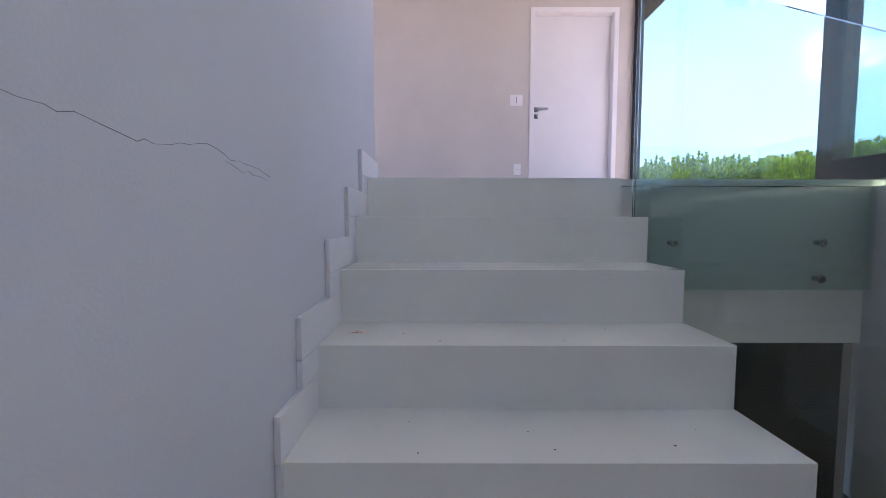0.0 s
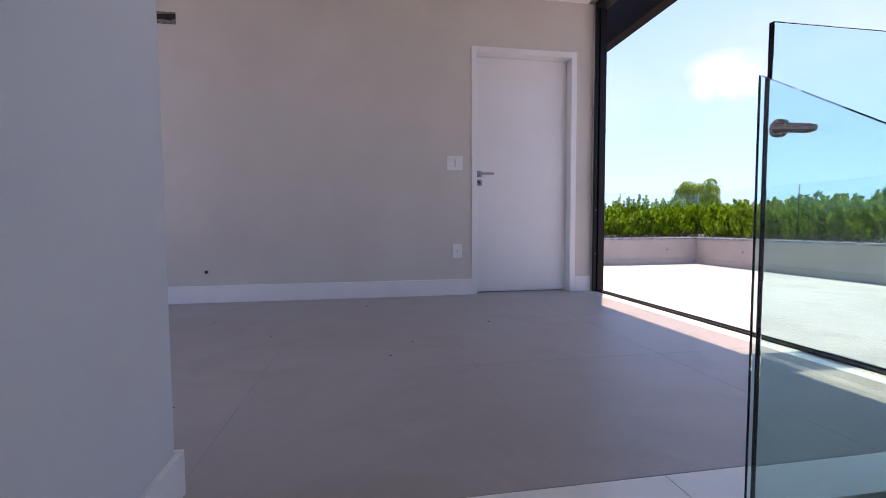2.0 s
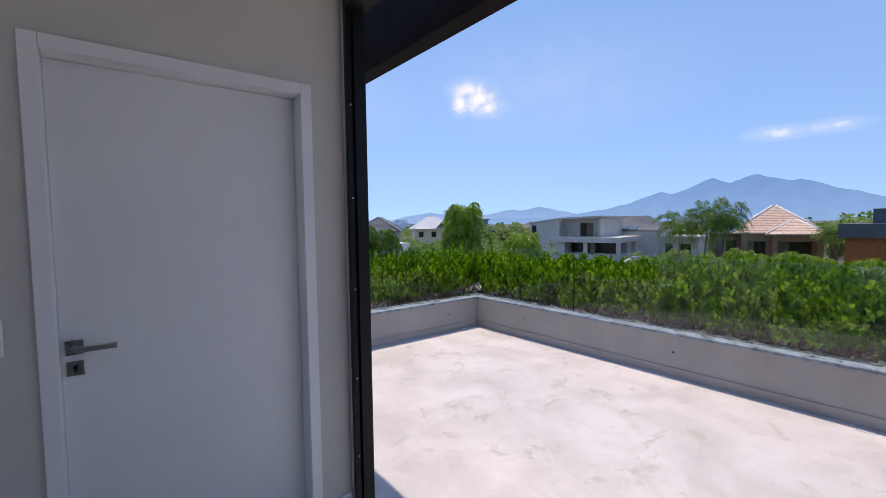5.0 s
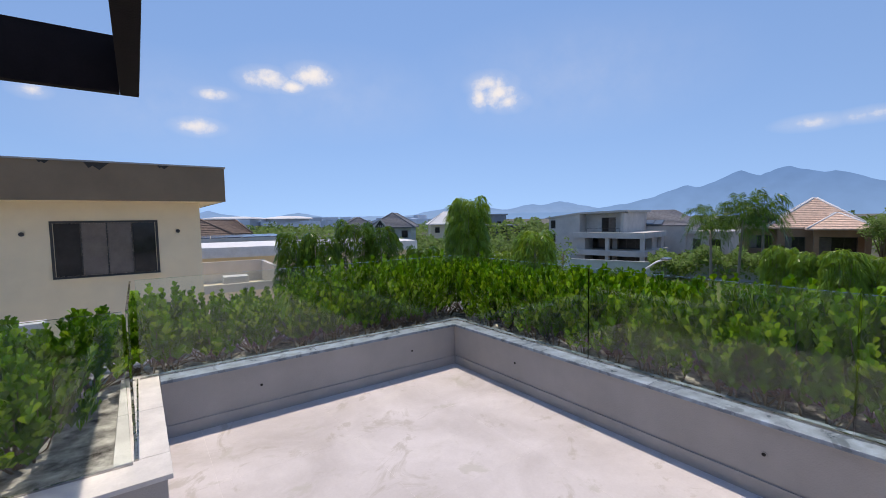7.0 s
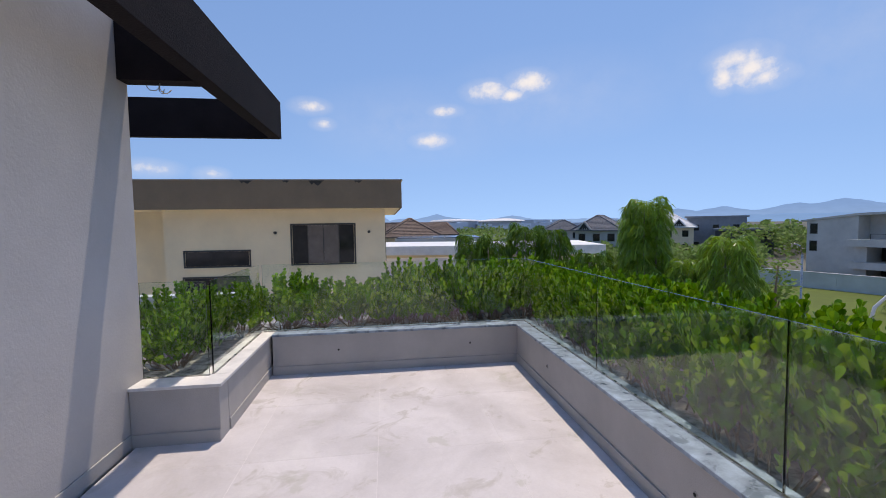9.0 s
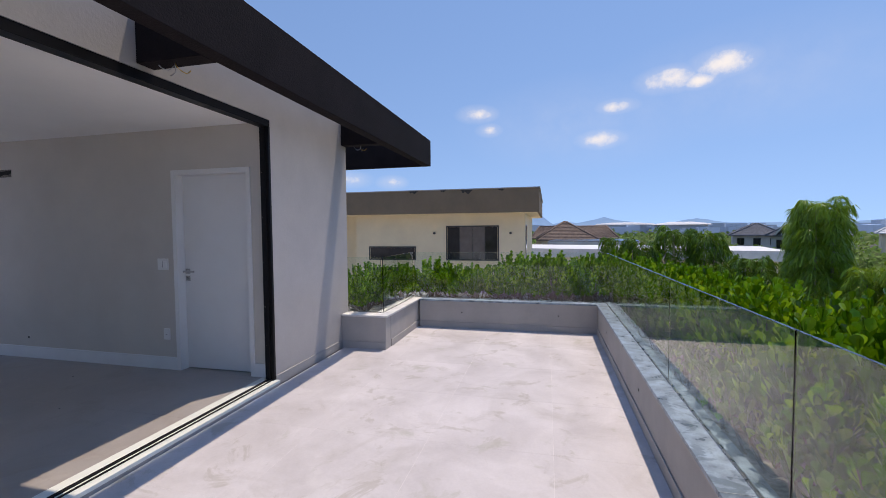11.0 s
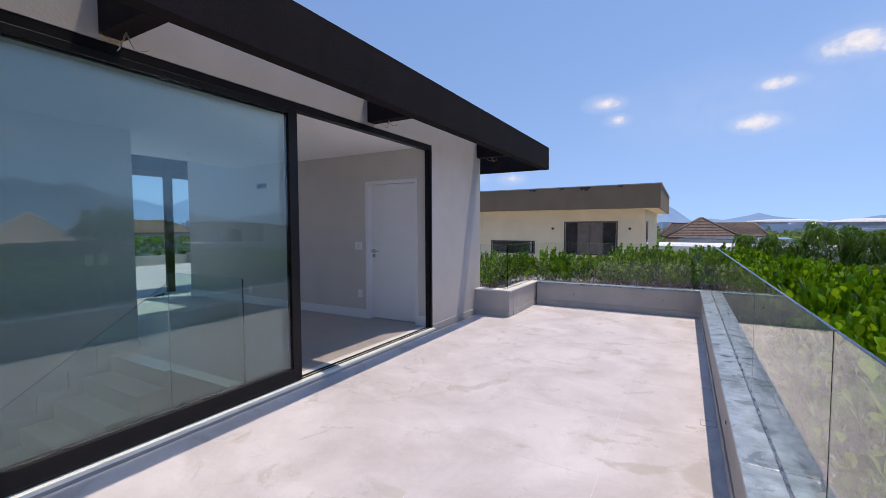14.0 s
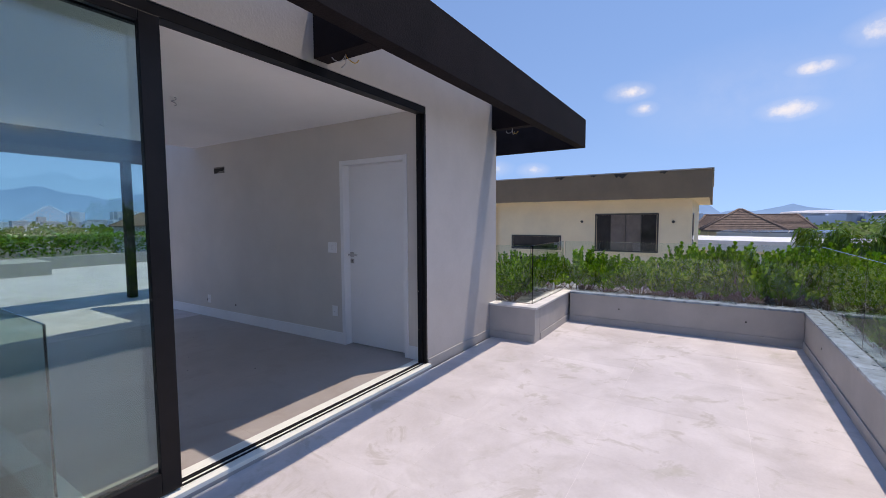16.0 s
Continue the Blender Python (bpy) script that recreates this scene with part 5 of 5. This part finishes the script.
for i in range(4):
    part("solar_panel", prism(bmesh.new(), [(9.6, 5.25), (11.1, 5.85), (11.1, 5.91), (9.6, 5.31)], "x", -5.6 + i * 1.25, -4.45 + i * 1.25), M_SOLAR, wh, "blue-grey solar panel")
fence = thing("lawn_wall", "long pale wall behind the lawn", "boundary wall", spot(57, 51))
fence.rotation_euler = (0, 0, -radians(72))
for i in range(10):
    part("panel", boxes(((-30 + i * 6.0, 0, 0), (-24.012 + i * 6.0, 0.22, 1.5))), M_FENCE, fence)
part("capping", boxes(((-30, -0.04, 1.502), (30, 0.26, 1.58))), M_FENCE, fence)

vl = thing("villa", "brown villa under a peach clay hip roof", "house", spot(75.6, 55))
vl.rotation_euler = (0, 0, -radians(72))
part("wall", boxes(((-3.0, 0, 0), (3.6, 8, 5.0))), M_BROWNWALL, vl, "warm brown rendered wall")
part("wall", boxes(((-6.0, 1.5, 0), (-3.002, 8, 5.0))), M_BROWNWALL, vl, "warm brown rendered wall")
part("roof", hip_roof(-3.4, 3.6, 0.5, 8, 5.002, 8.1, 0.6, 0.12, 16), M_ROOF_PEACH, vl, "peach clay tile roof")
part("hip_caps", hip_caps(-3.4, 3.6, 0.5, 8, 5.002, 8.1, 0.6, 0.12), M_ROOF_WHITE, vl, "pale ridge tiles", True)
part("porch_roof", hip_roof(-0.4, 3.5, -2.4, 4.0, 4.95, 6.5, 0.5, 0.1, 9), M_ROOF_PEACH, vl, "low peach clay porch roof")
part("porch_caps", hip_caps(-0.4, 3.5, -2.4, 4.0, 4.95, 6.5, 0.5, 0.1, 0.09), M_ROOF_WHITE, vl, "pale ridge tiles", True)
part("porch_beam", boxes(((-0.4, -2.3, 4.3), (3.6, -2.0, 4.948))), M_BROWNWALL, vl, "brown porch beam")
for x in (-0.35, 3.2):
    part("porch_column", boxes(((x, -2.3, 0), (x + 0.4, -1.9, 4.298))), M_BROWNWALL, vl)
part("wing_roof", hip_roof(-6.0, -3.2, 1.5, 8, 5.002, 6.9, 0.6, 0.4, 9), M_ROOF_PEACH, vl, "peach clay wing roof")
gable_front(vl, -6.2, -2.2, 0.9, 5.55, 7.3, M_ROOF_PEACH, M_ROOF_PEACH)
for x0, x1, z0, z1, y in ((-5.4, -3.4, 2.9, 4.3, 1.5), (-2.4, -0.8, 2.6, 4.2, 0.0), (0.2, 3.0, 2.4, 4.2, 0.0), (-5.4, -3.6, 0.3, 2.0, 1.5)):
    window(vl, x0, x1, z0, z1, y, panes=3, blinds=(0,))
dk = house("charcoal_house", 86.4, 46, 8.4, 9, 4.95, 6.1, M_ORANGE, M_DARKHOUSE, "charcoal flat-roofed house with orange wood walls", flat=True, floors=1, cols=3, win=2.0)
part("upper_floor", boxes(((-2.7, 2, 6.102), (5, 9, 7.35))), M_DARKHOUSE, dk, "charcoal upper storey")
wr = house("white_roof_house", 35.7, 95, 8.6, 8, 5.3, 8.2, M_CREAM, M_ROOF_WHITE, "pale house under a white hip roof", turn=6, cols=3, ridge=0.2)
gable_front(wr, 0.4, 2.9, -0.5, 5.7, 7.1, M_ROOF_WHITE, M_ROOF_WHITE)
house("blue_house", 40.4, 105, 10.5, 8, 7.3, 7.6, M_BLUEHOUSE, M_BLUEHOUSE, "blue-grey flat-roofed modern house", flat=True, cols=3)
house("blue_house_wing", 43.0, 98, 9, 6, 4.7, 5.1, M_DARKHOUSE, M_BLUEHOUSE, "low blue-grey flat-roofed wing", flat=True, cols=3)
gh = house("gable_house", 27.6, 74, 6.8, 8, 5.2, 7.75, M_WHITEHOUSE, M_ROOF_GREY, "white house under a grey gable roof", turn=-10, cols=3, ridge=0.5)
gable_front(gh, -3.0, -0.6, -0.5, 5.4, 6.8, M_ROOF_GREY, M_WHITEHOUSE)
house("grey_roof_house", 23.6, 90, 7.0, 8, 5.0, 7.2, M_WHITEHOUSE, M_ROOF_GREY, "low house under a grey roof", turn=5, cols=3, ridge=0.6)
house("brown_roof_house", 3.7, 43, 4.8, 5, 5.3, 7.2, M_CREAM, M_ROOF_BROWN, "house under a brown hip roof", turn=5, cols=3, ridge=0.06)
house("brown_roof_house", 4.4, 50, 8.5, 5, 5.3, 6.75, M_CREAM, M_ROOF_BROWN, "house under a long brown ridge roof", turn=5, cols=3, ridge=0.8)
house("flat_white_house", 12.0, 26.5, 15, 6, 4.7, 5.25, M_CREAM, M_ROOF_WHITE, "low building with a flat white roof", flat=True, floors=1, cols=5)
an = thing("roof_annex", "low pale annex with an open walled roof", "building", spot(5.5, 21.0))
an.rotation_euler = (0, 0, -radians(3))
part("wall", boxes(((-3.2, 0, 0), (1.9, 3.6, 3.6))), M_CREAM, an)
for lo, hi in (((-3.2, 0, 3.602), (1.9, 0.14, 3.95)), ((-3.2, 3.46, 3.602), (1.9, 3.6, 4.65)), ((1.72, 0.142, 3.602), (1.9, 3.458, 4.6)), ((-3.2, 0.142, 3.602), (-3.02, 3.458, 4.3))):
    part("parapet", boxes((lo, hi)), M_WHITEHOUSE, an, "pale roof parapet")
part("roof_box", boxes(((-0.3, 0.5, 3.602), (0.7, 1.3, 4.2)), bevel=0.03), M_WHITEHOUSE, an, "pale roof vent box")
sr = thing("arena_roof", "wide pale curved roof on the hazy skyline", "roof", spot(9.4, 420))
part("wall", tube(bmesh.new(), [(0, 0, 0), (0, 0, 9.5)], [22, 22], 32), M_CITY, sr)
part("roof", tube(bmesh.new(), [(0, 0, 9.52), (0, 0, 10.6), (0, 0, 11.6)], [25, 24, 12], 32), M_ROOF_WHITE, sr, "pale shallow dome roof")
sr = thing("arena_roof", "second wide pale curved roof on the hazy skyline", "roof", spot(15.6, 480))
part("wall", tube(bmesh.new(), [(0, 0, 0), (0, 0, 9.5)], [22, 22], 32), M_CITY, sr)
part("roof", tube(bmesh.new(), [(0, 0, 9.52), (0, 0, 10.6), (0, 0, 12.4)], [26, 24, 10], 32), M_ROOF_WHITE, sr, "pale shallow dome roof")
so = thing("solar_roof", "long low roof of pale blue solar panels", "roof", spot(7.2, 35))
so.rotation_euler = (0, 0, -radians(7))
for i in range(7):
    part("panel", boxes(((-3.4 + i * 1.0, 0, 5.45), (-2.45 + i * 1.0, 6.9, 5.52))), M_SOLAR, so)
part("frame", boxes(((-3.5, -0.1, 0), (3.6, 7.0, 5.445))), M_WHITEHOUSE, so)
house("far_house", -52, 70, 14, 9, 5.5, 6.2, M_WHITEHOUSE, M_ROOF_WHITE, "white flat-roofed house beyond the other terrace", flat=True, cols=4)
house("far_house", -66, 95, 16, 9, 5.5, 8.0, M_WHITEHOUSE, M_ROOF_BROWN, "white house with a brown hip roof", cols=4)
house("villa", 98, 60, 12, 10, 5.0, 8.4, M_CREAM, M_ROOF_PEACH, "cream villa under a peach clay hip roof", ridge=0.2)
house("villa", 118, 56, 14, 10, 5.0, 8.6, M_CREAM, M_ROOF_BROWN, "cream villa under a brown hip roof", ridge=0.3)

# street lamp in front of the lawn
sl = thing("street_lamp", "white street lamp with a curved arm", "street lamp", (12.55, 6.0, GROUND))
part("pole", tube(bmesh.new(), [(0, 0, 0), (0, 0, 3.9), (0, 0, 4.2)], [0.06, 0.045, 0.04], 10), M_PLASTIC, sl, "", True)
part("arm", tube(bmesh.new(), [(0, 0, 4.2), (0.06, -0.05, 4.62), (0.26, -0.22, 4.98), (0.5, -0.43, 5.2), (0.66, -0.57, 5.27)], [0.038, 0.036, 0.034, 0.03, 0.03], 10), M_PLASTIC, sl, "curved white arm", True)
part("head", boxes(((0.58, -0.72, 5.25), (0.86, -0.50, 5.32)), bevel=0.02), M_STEEL, sl, "flat lamp head")
sl = thing("street_lamp", "slim grey street lamp beside the small tree", "street lamp", spot(48.2, 22.0))
part("pole", tube(bmesh.new(), [(0, 0, 0), (0, 0, 5.2)], [0.05, 0.035], 8), M_STEEL, sl, "", True)
part("arm", tube(bmesh.new(), [(0, 0, 5.2), (-0.35, -0.2, 5.55), (-0.9, -0.5, 5.65)], 0.03, 8), M_STEEL, sl, "", True)

# hedge of the other terrace
vs, fs = [], []
r = random.Random(77)
for i in range(9000):
    p = Vector((-15.9 + r.uniform(-0.35, 0.35), r.uniform(-9, 9), 0.3 + 0.75 * r.random() ** 0.7))
    a = Vector((r.uniform(-1, 1), r.uniform(-1, 1), r.uniform(0.0, 1))).normalized()
    s = a.cross(Vector((0.3, 0.2, 1))).normalized()
    leaf_shape(vs, fs, p, a, s, s.cross(a), r.uniform(0.09, 0.13), 0.08, outline=((0.0, 0.1), (0.7, 0.5), (1.0, 0.0)))
tagged(new("far_hedge", mesh_raw("far_hedge", vs, fs, M_LEAF)), "green clusia hedge along the other terrace", "hedge", kind="stuff")

# ---- ground, lawn, road, woods, city and mountains ----
M_GROUND = mat("mixed_ground", (0.10, 0.115, 0.06), 0.95, 0.35, 0.05, 2.0, 0.1, tint=(0.20, 0.19, 0.15))
M_LAWN = mat("mown_lawn", (0.105, 0.14, 0.018), 0.95, 0.12, 0.35, 14.0, 0.2)
M_ROAD = mat("pale_asphalt_road", (0.16, 0.16, 0.165), 0.9, 0.1, 0.5, 20.0, 0.1)
M_PATH = mat("pale_paving", (0.45, 0.43, 0.41), 0.9, 0.1, 0.5, 20.0, 0.1)
solid("ground", boxes(((-4200, -4200, GROUND - 1.0), (4200, 4200, GROUND))), M_GROUND, "flat suburban ground with gardens", "ground", S)
lawn = solid("lawn", boxes(((-22, -16, 0.0), (30, 17.5, 0.03))), M_LAWN, "wide bright mown lawn", "lawn", S)
lawn.location, lawn.rotation_euler = spot(57, 35), (0, 0, -radians(62))
road = solid("road", boxes(((-60, -3, 0.0), (60, 3, 0.04))), M_ROAD, "pale grey asphalt street", "road", S)
road.location, road.rotation_euler = (19.0, -10.0, GROUND), (0, 0, radians(78))
pv = solid("pavement", boxes(((-60, -1.2, 0.0), (60, 1.2, 0.12))), M_PATH, "pale paved footway along the street", "pavement", S)
pv.location, pv.rotation_euler = (14.9, -9.2, GROUND), (0, 0, radians(78))


def woods(name, spans, count, size, seed, material, label):
    """A belt of far trees as loose leaf clumps with an uneven skyline."""
    r = random.Random(seed)
    vs, fs = [], []
    for i in range(count):
        a0, a1, d0, d1, h = spans[i % len(spans)]
        az = r.uniform(a0, a1)
        d = r.uniform(d0, d1)
        crown = 0.62 + 0.38 * noise.noise(Vector((az * 0.9, d * 0.05, seed)))
        p = Vector(spot(az, d, GROUND + h * crown * r.random() ** 0.4))
        along = Vector((r.uniform(-1, 1), r.uniform(-1, 1), r.uniform(-0.6, 0.6))).normalized()
        side = along.orthogonal().normalized()
        s = size * r.uniform(0.5, 1.4) * d / 120
        n = len(vs)
        vs += [p, p + along * s * 0.5 + side * s * 0.4, p + along * s, p + along * s * 0.5 - side * s * 0.4]
        fs.append((n, n + 1, n + 2, n + 3))
    tagged(new(name, mesh_raw(name, vs, fs, material)), label, "trees", kind="stuff")


woods("far_woods", [(41, 60, 90, 125, 8.2), (78, 110, 75, 110, 9.0), (60, 80, 100, 130, 7.5), (-20, 45, 120, 200, 7.0), (-85, -20, 110, 200, 7.0), (5, 36, 60, 85, 4.6), (20, 45, 60, 80, 4.8), (60, 75, 48, 56, 4.0)], 90000, 0.8, 5, M_TREE, "belt of distant green trees")
r = random.Random(9)
vs, fs = [], []
for i in range(420):
    az = r.choice((r.uniform(-30, 36), r.uniform(-95, -30)))
    d = r.uniform(220, 900)
    x, y, z = spot(az, d)
    w, h = r.uniform(3, 12) * d / 300, r.uniform(4.5, 7.2) + (d / 900) * r.uniform(0, 9) * (r.random() < 0.4)
    if az < -40 and r.random() < 0.3:
        d = r.uniform(800, 1100)
        (x, y, z), w, h = spot(az, d), r.uniform(8, 14), r.uniform(16, 22)
    n = len(vs)
    vs += [(x + sx * w, y + sy * w, z + sz * h) for sx in (-0.5, 0.5) for sy in (-0.5, 0.5) for sz in (0, 1)]
    fs += [tuple(n + k for k in q) for q in ((0, 1, 3, 2), (4, 6, 7, 5), (0, 4, 5, 1), (2, 3, 7, 6), (1, 5, 7, 3))]
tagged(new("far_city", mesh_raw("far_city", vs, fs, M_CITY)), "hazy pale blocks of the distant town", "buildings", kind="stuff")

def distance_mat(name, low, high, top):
    """Far land with the haze painted into its glow: a plain backdrop, paler towards its foot."""
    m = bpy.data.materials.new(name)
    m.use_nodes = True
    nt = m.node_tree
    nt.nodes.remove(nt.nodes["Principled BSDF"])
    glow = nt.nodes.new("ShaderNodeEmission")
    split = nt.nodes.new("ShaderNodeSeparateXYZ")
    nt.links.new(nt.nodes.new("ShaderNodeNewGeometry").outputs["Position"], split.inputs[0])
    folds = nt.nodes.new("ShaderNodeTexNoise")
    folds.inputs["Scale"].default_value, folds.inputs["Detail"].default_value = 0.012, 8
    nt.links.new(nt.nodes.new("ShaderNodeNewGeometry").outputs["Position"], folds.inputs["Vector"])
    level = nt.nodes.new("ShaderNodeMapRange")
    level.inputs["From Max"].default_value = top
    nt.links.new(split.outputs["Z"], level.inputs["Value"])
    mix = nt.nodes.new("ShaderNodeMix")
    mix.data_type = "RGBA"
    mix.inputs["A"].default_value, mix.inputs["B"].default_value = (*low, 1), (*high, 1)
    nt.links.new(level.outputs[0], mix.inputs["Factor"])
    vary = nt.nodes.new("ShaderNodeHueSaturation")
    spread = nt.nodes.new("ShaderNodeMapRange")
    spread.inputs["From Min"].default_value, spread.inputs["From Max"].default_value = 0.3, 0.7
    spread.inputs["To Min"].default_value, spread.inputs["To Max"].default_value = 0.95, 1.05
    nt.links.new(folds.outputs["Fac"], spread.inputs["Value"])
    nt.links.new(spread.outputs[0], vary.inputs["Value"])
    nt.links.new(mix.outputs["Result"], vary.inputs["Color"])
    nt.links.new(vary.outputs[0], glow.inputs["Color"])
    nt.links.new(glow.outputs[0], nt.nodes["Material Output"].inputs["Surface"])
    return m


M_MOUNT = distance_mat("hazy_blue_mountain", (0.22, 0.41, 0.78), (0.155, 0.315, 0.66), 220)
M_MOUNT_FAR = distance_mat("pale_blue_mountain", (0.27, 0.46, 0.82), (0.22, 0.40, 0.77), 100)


def ridge(name, dist, a0, a1, peaks, base, material, label, seed):
    """A mountain chain: height as elevation in degrees, by peaks of (azimuth, elevation, half width)."""
    vs, fs = [], []
    n = 260
    for i in range(n + 1):
        az = a0 + (a1 - a0) * i / n
        el = base
        for pa, pe, pw in peaks:
            el = max(el, pe * (1 - abs(az - pa) / pw))
        el += 0.16 * noise.noise(Vector((az * 0.55, seed, 0))) + 0.07 * noise.noise(Vector((az * 2.1, seed, 3))) + 0.03 * noise.noise(Vector((az * 6, seed, 5)))
        fade = min(1, (az - a0) / 3, (a1 - az) / 3)
        top = 1.55 + dist * math.tan(radians(max(0.05, el * max(0.0, fade))))
        x, y, _ = spot(az, dist)
        bx, by, _ = spot(az, dist * 1.12)
        vs += [(x, y, GROUND - 2), (x, y, (top + GROUND) * 0.35), (x + (bx - x) * 0.5, y + (by - y) * 0.5, top), (bx, by, GROUND - 2)]
        if i:
            k = 4 * i
            for j in range(3):
                fs.append((k - 4 + j, k + j, k + j + 1, k - 4 + j + 1))
    me = mesh_raw(name, vs, fs, material)
    me.polygons.foreach_set("use_smooth", [True] * len(me.polygons))
    tagged(new(name, me), label, "mountains", kind=S)


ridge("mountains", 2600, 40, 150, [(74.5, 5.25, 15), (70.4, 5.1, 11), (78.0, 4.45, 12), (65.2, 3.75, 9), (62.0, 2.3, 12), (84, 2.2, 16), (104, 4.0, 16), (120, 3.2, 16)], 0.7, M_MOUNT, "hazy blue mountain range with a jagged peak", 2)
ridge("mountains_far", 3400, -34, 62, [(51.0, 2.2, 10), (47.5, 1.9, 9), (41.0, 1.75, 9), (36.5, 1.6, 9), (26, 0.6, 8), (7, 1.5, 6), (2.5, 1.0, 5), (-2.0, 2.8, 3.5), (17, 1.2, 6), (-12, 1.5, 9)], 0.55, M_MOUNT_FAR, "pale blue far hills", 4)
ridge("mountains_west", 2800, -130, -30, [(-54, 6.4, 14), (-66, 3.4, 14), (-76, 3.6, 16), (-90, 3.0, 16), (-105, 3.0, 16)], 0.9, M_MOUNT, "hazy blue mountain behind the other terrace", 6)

# ---- floor tiles, last ----
tiled("floor", -4.28, -0.077, -2.783, -0.001, 0.0, 0.90, 0.90, -1.57, -1.89, M_TILE_IN, "large matt beige-grey porcelain floor tiles", gap=0.0011, bed=M_GROUT_IN)
tiled("terrace_floor", 0.137, PAR_X - 0.001, -9.0, PAR_Y, TERRACE, 0.915, 0.925, 1.92, 1.05, M_TILE_OUT, "large pale stone-look terrace tiles with stains")
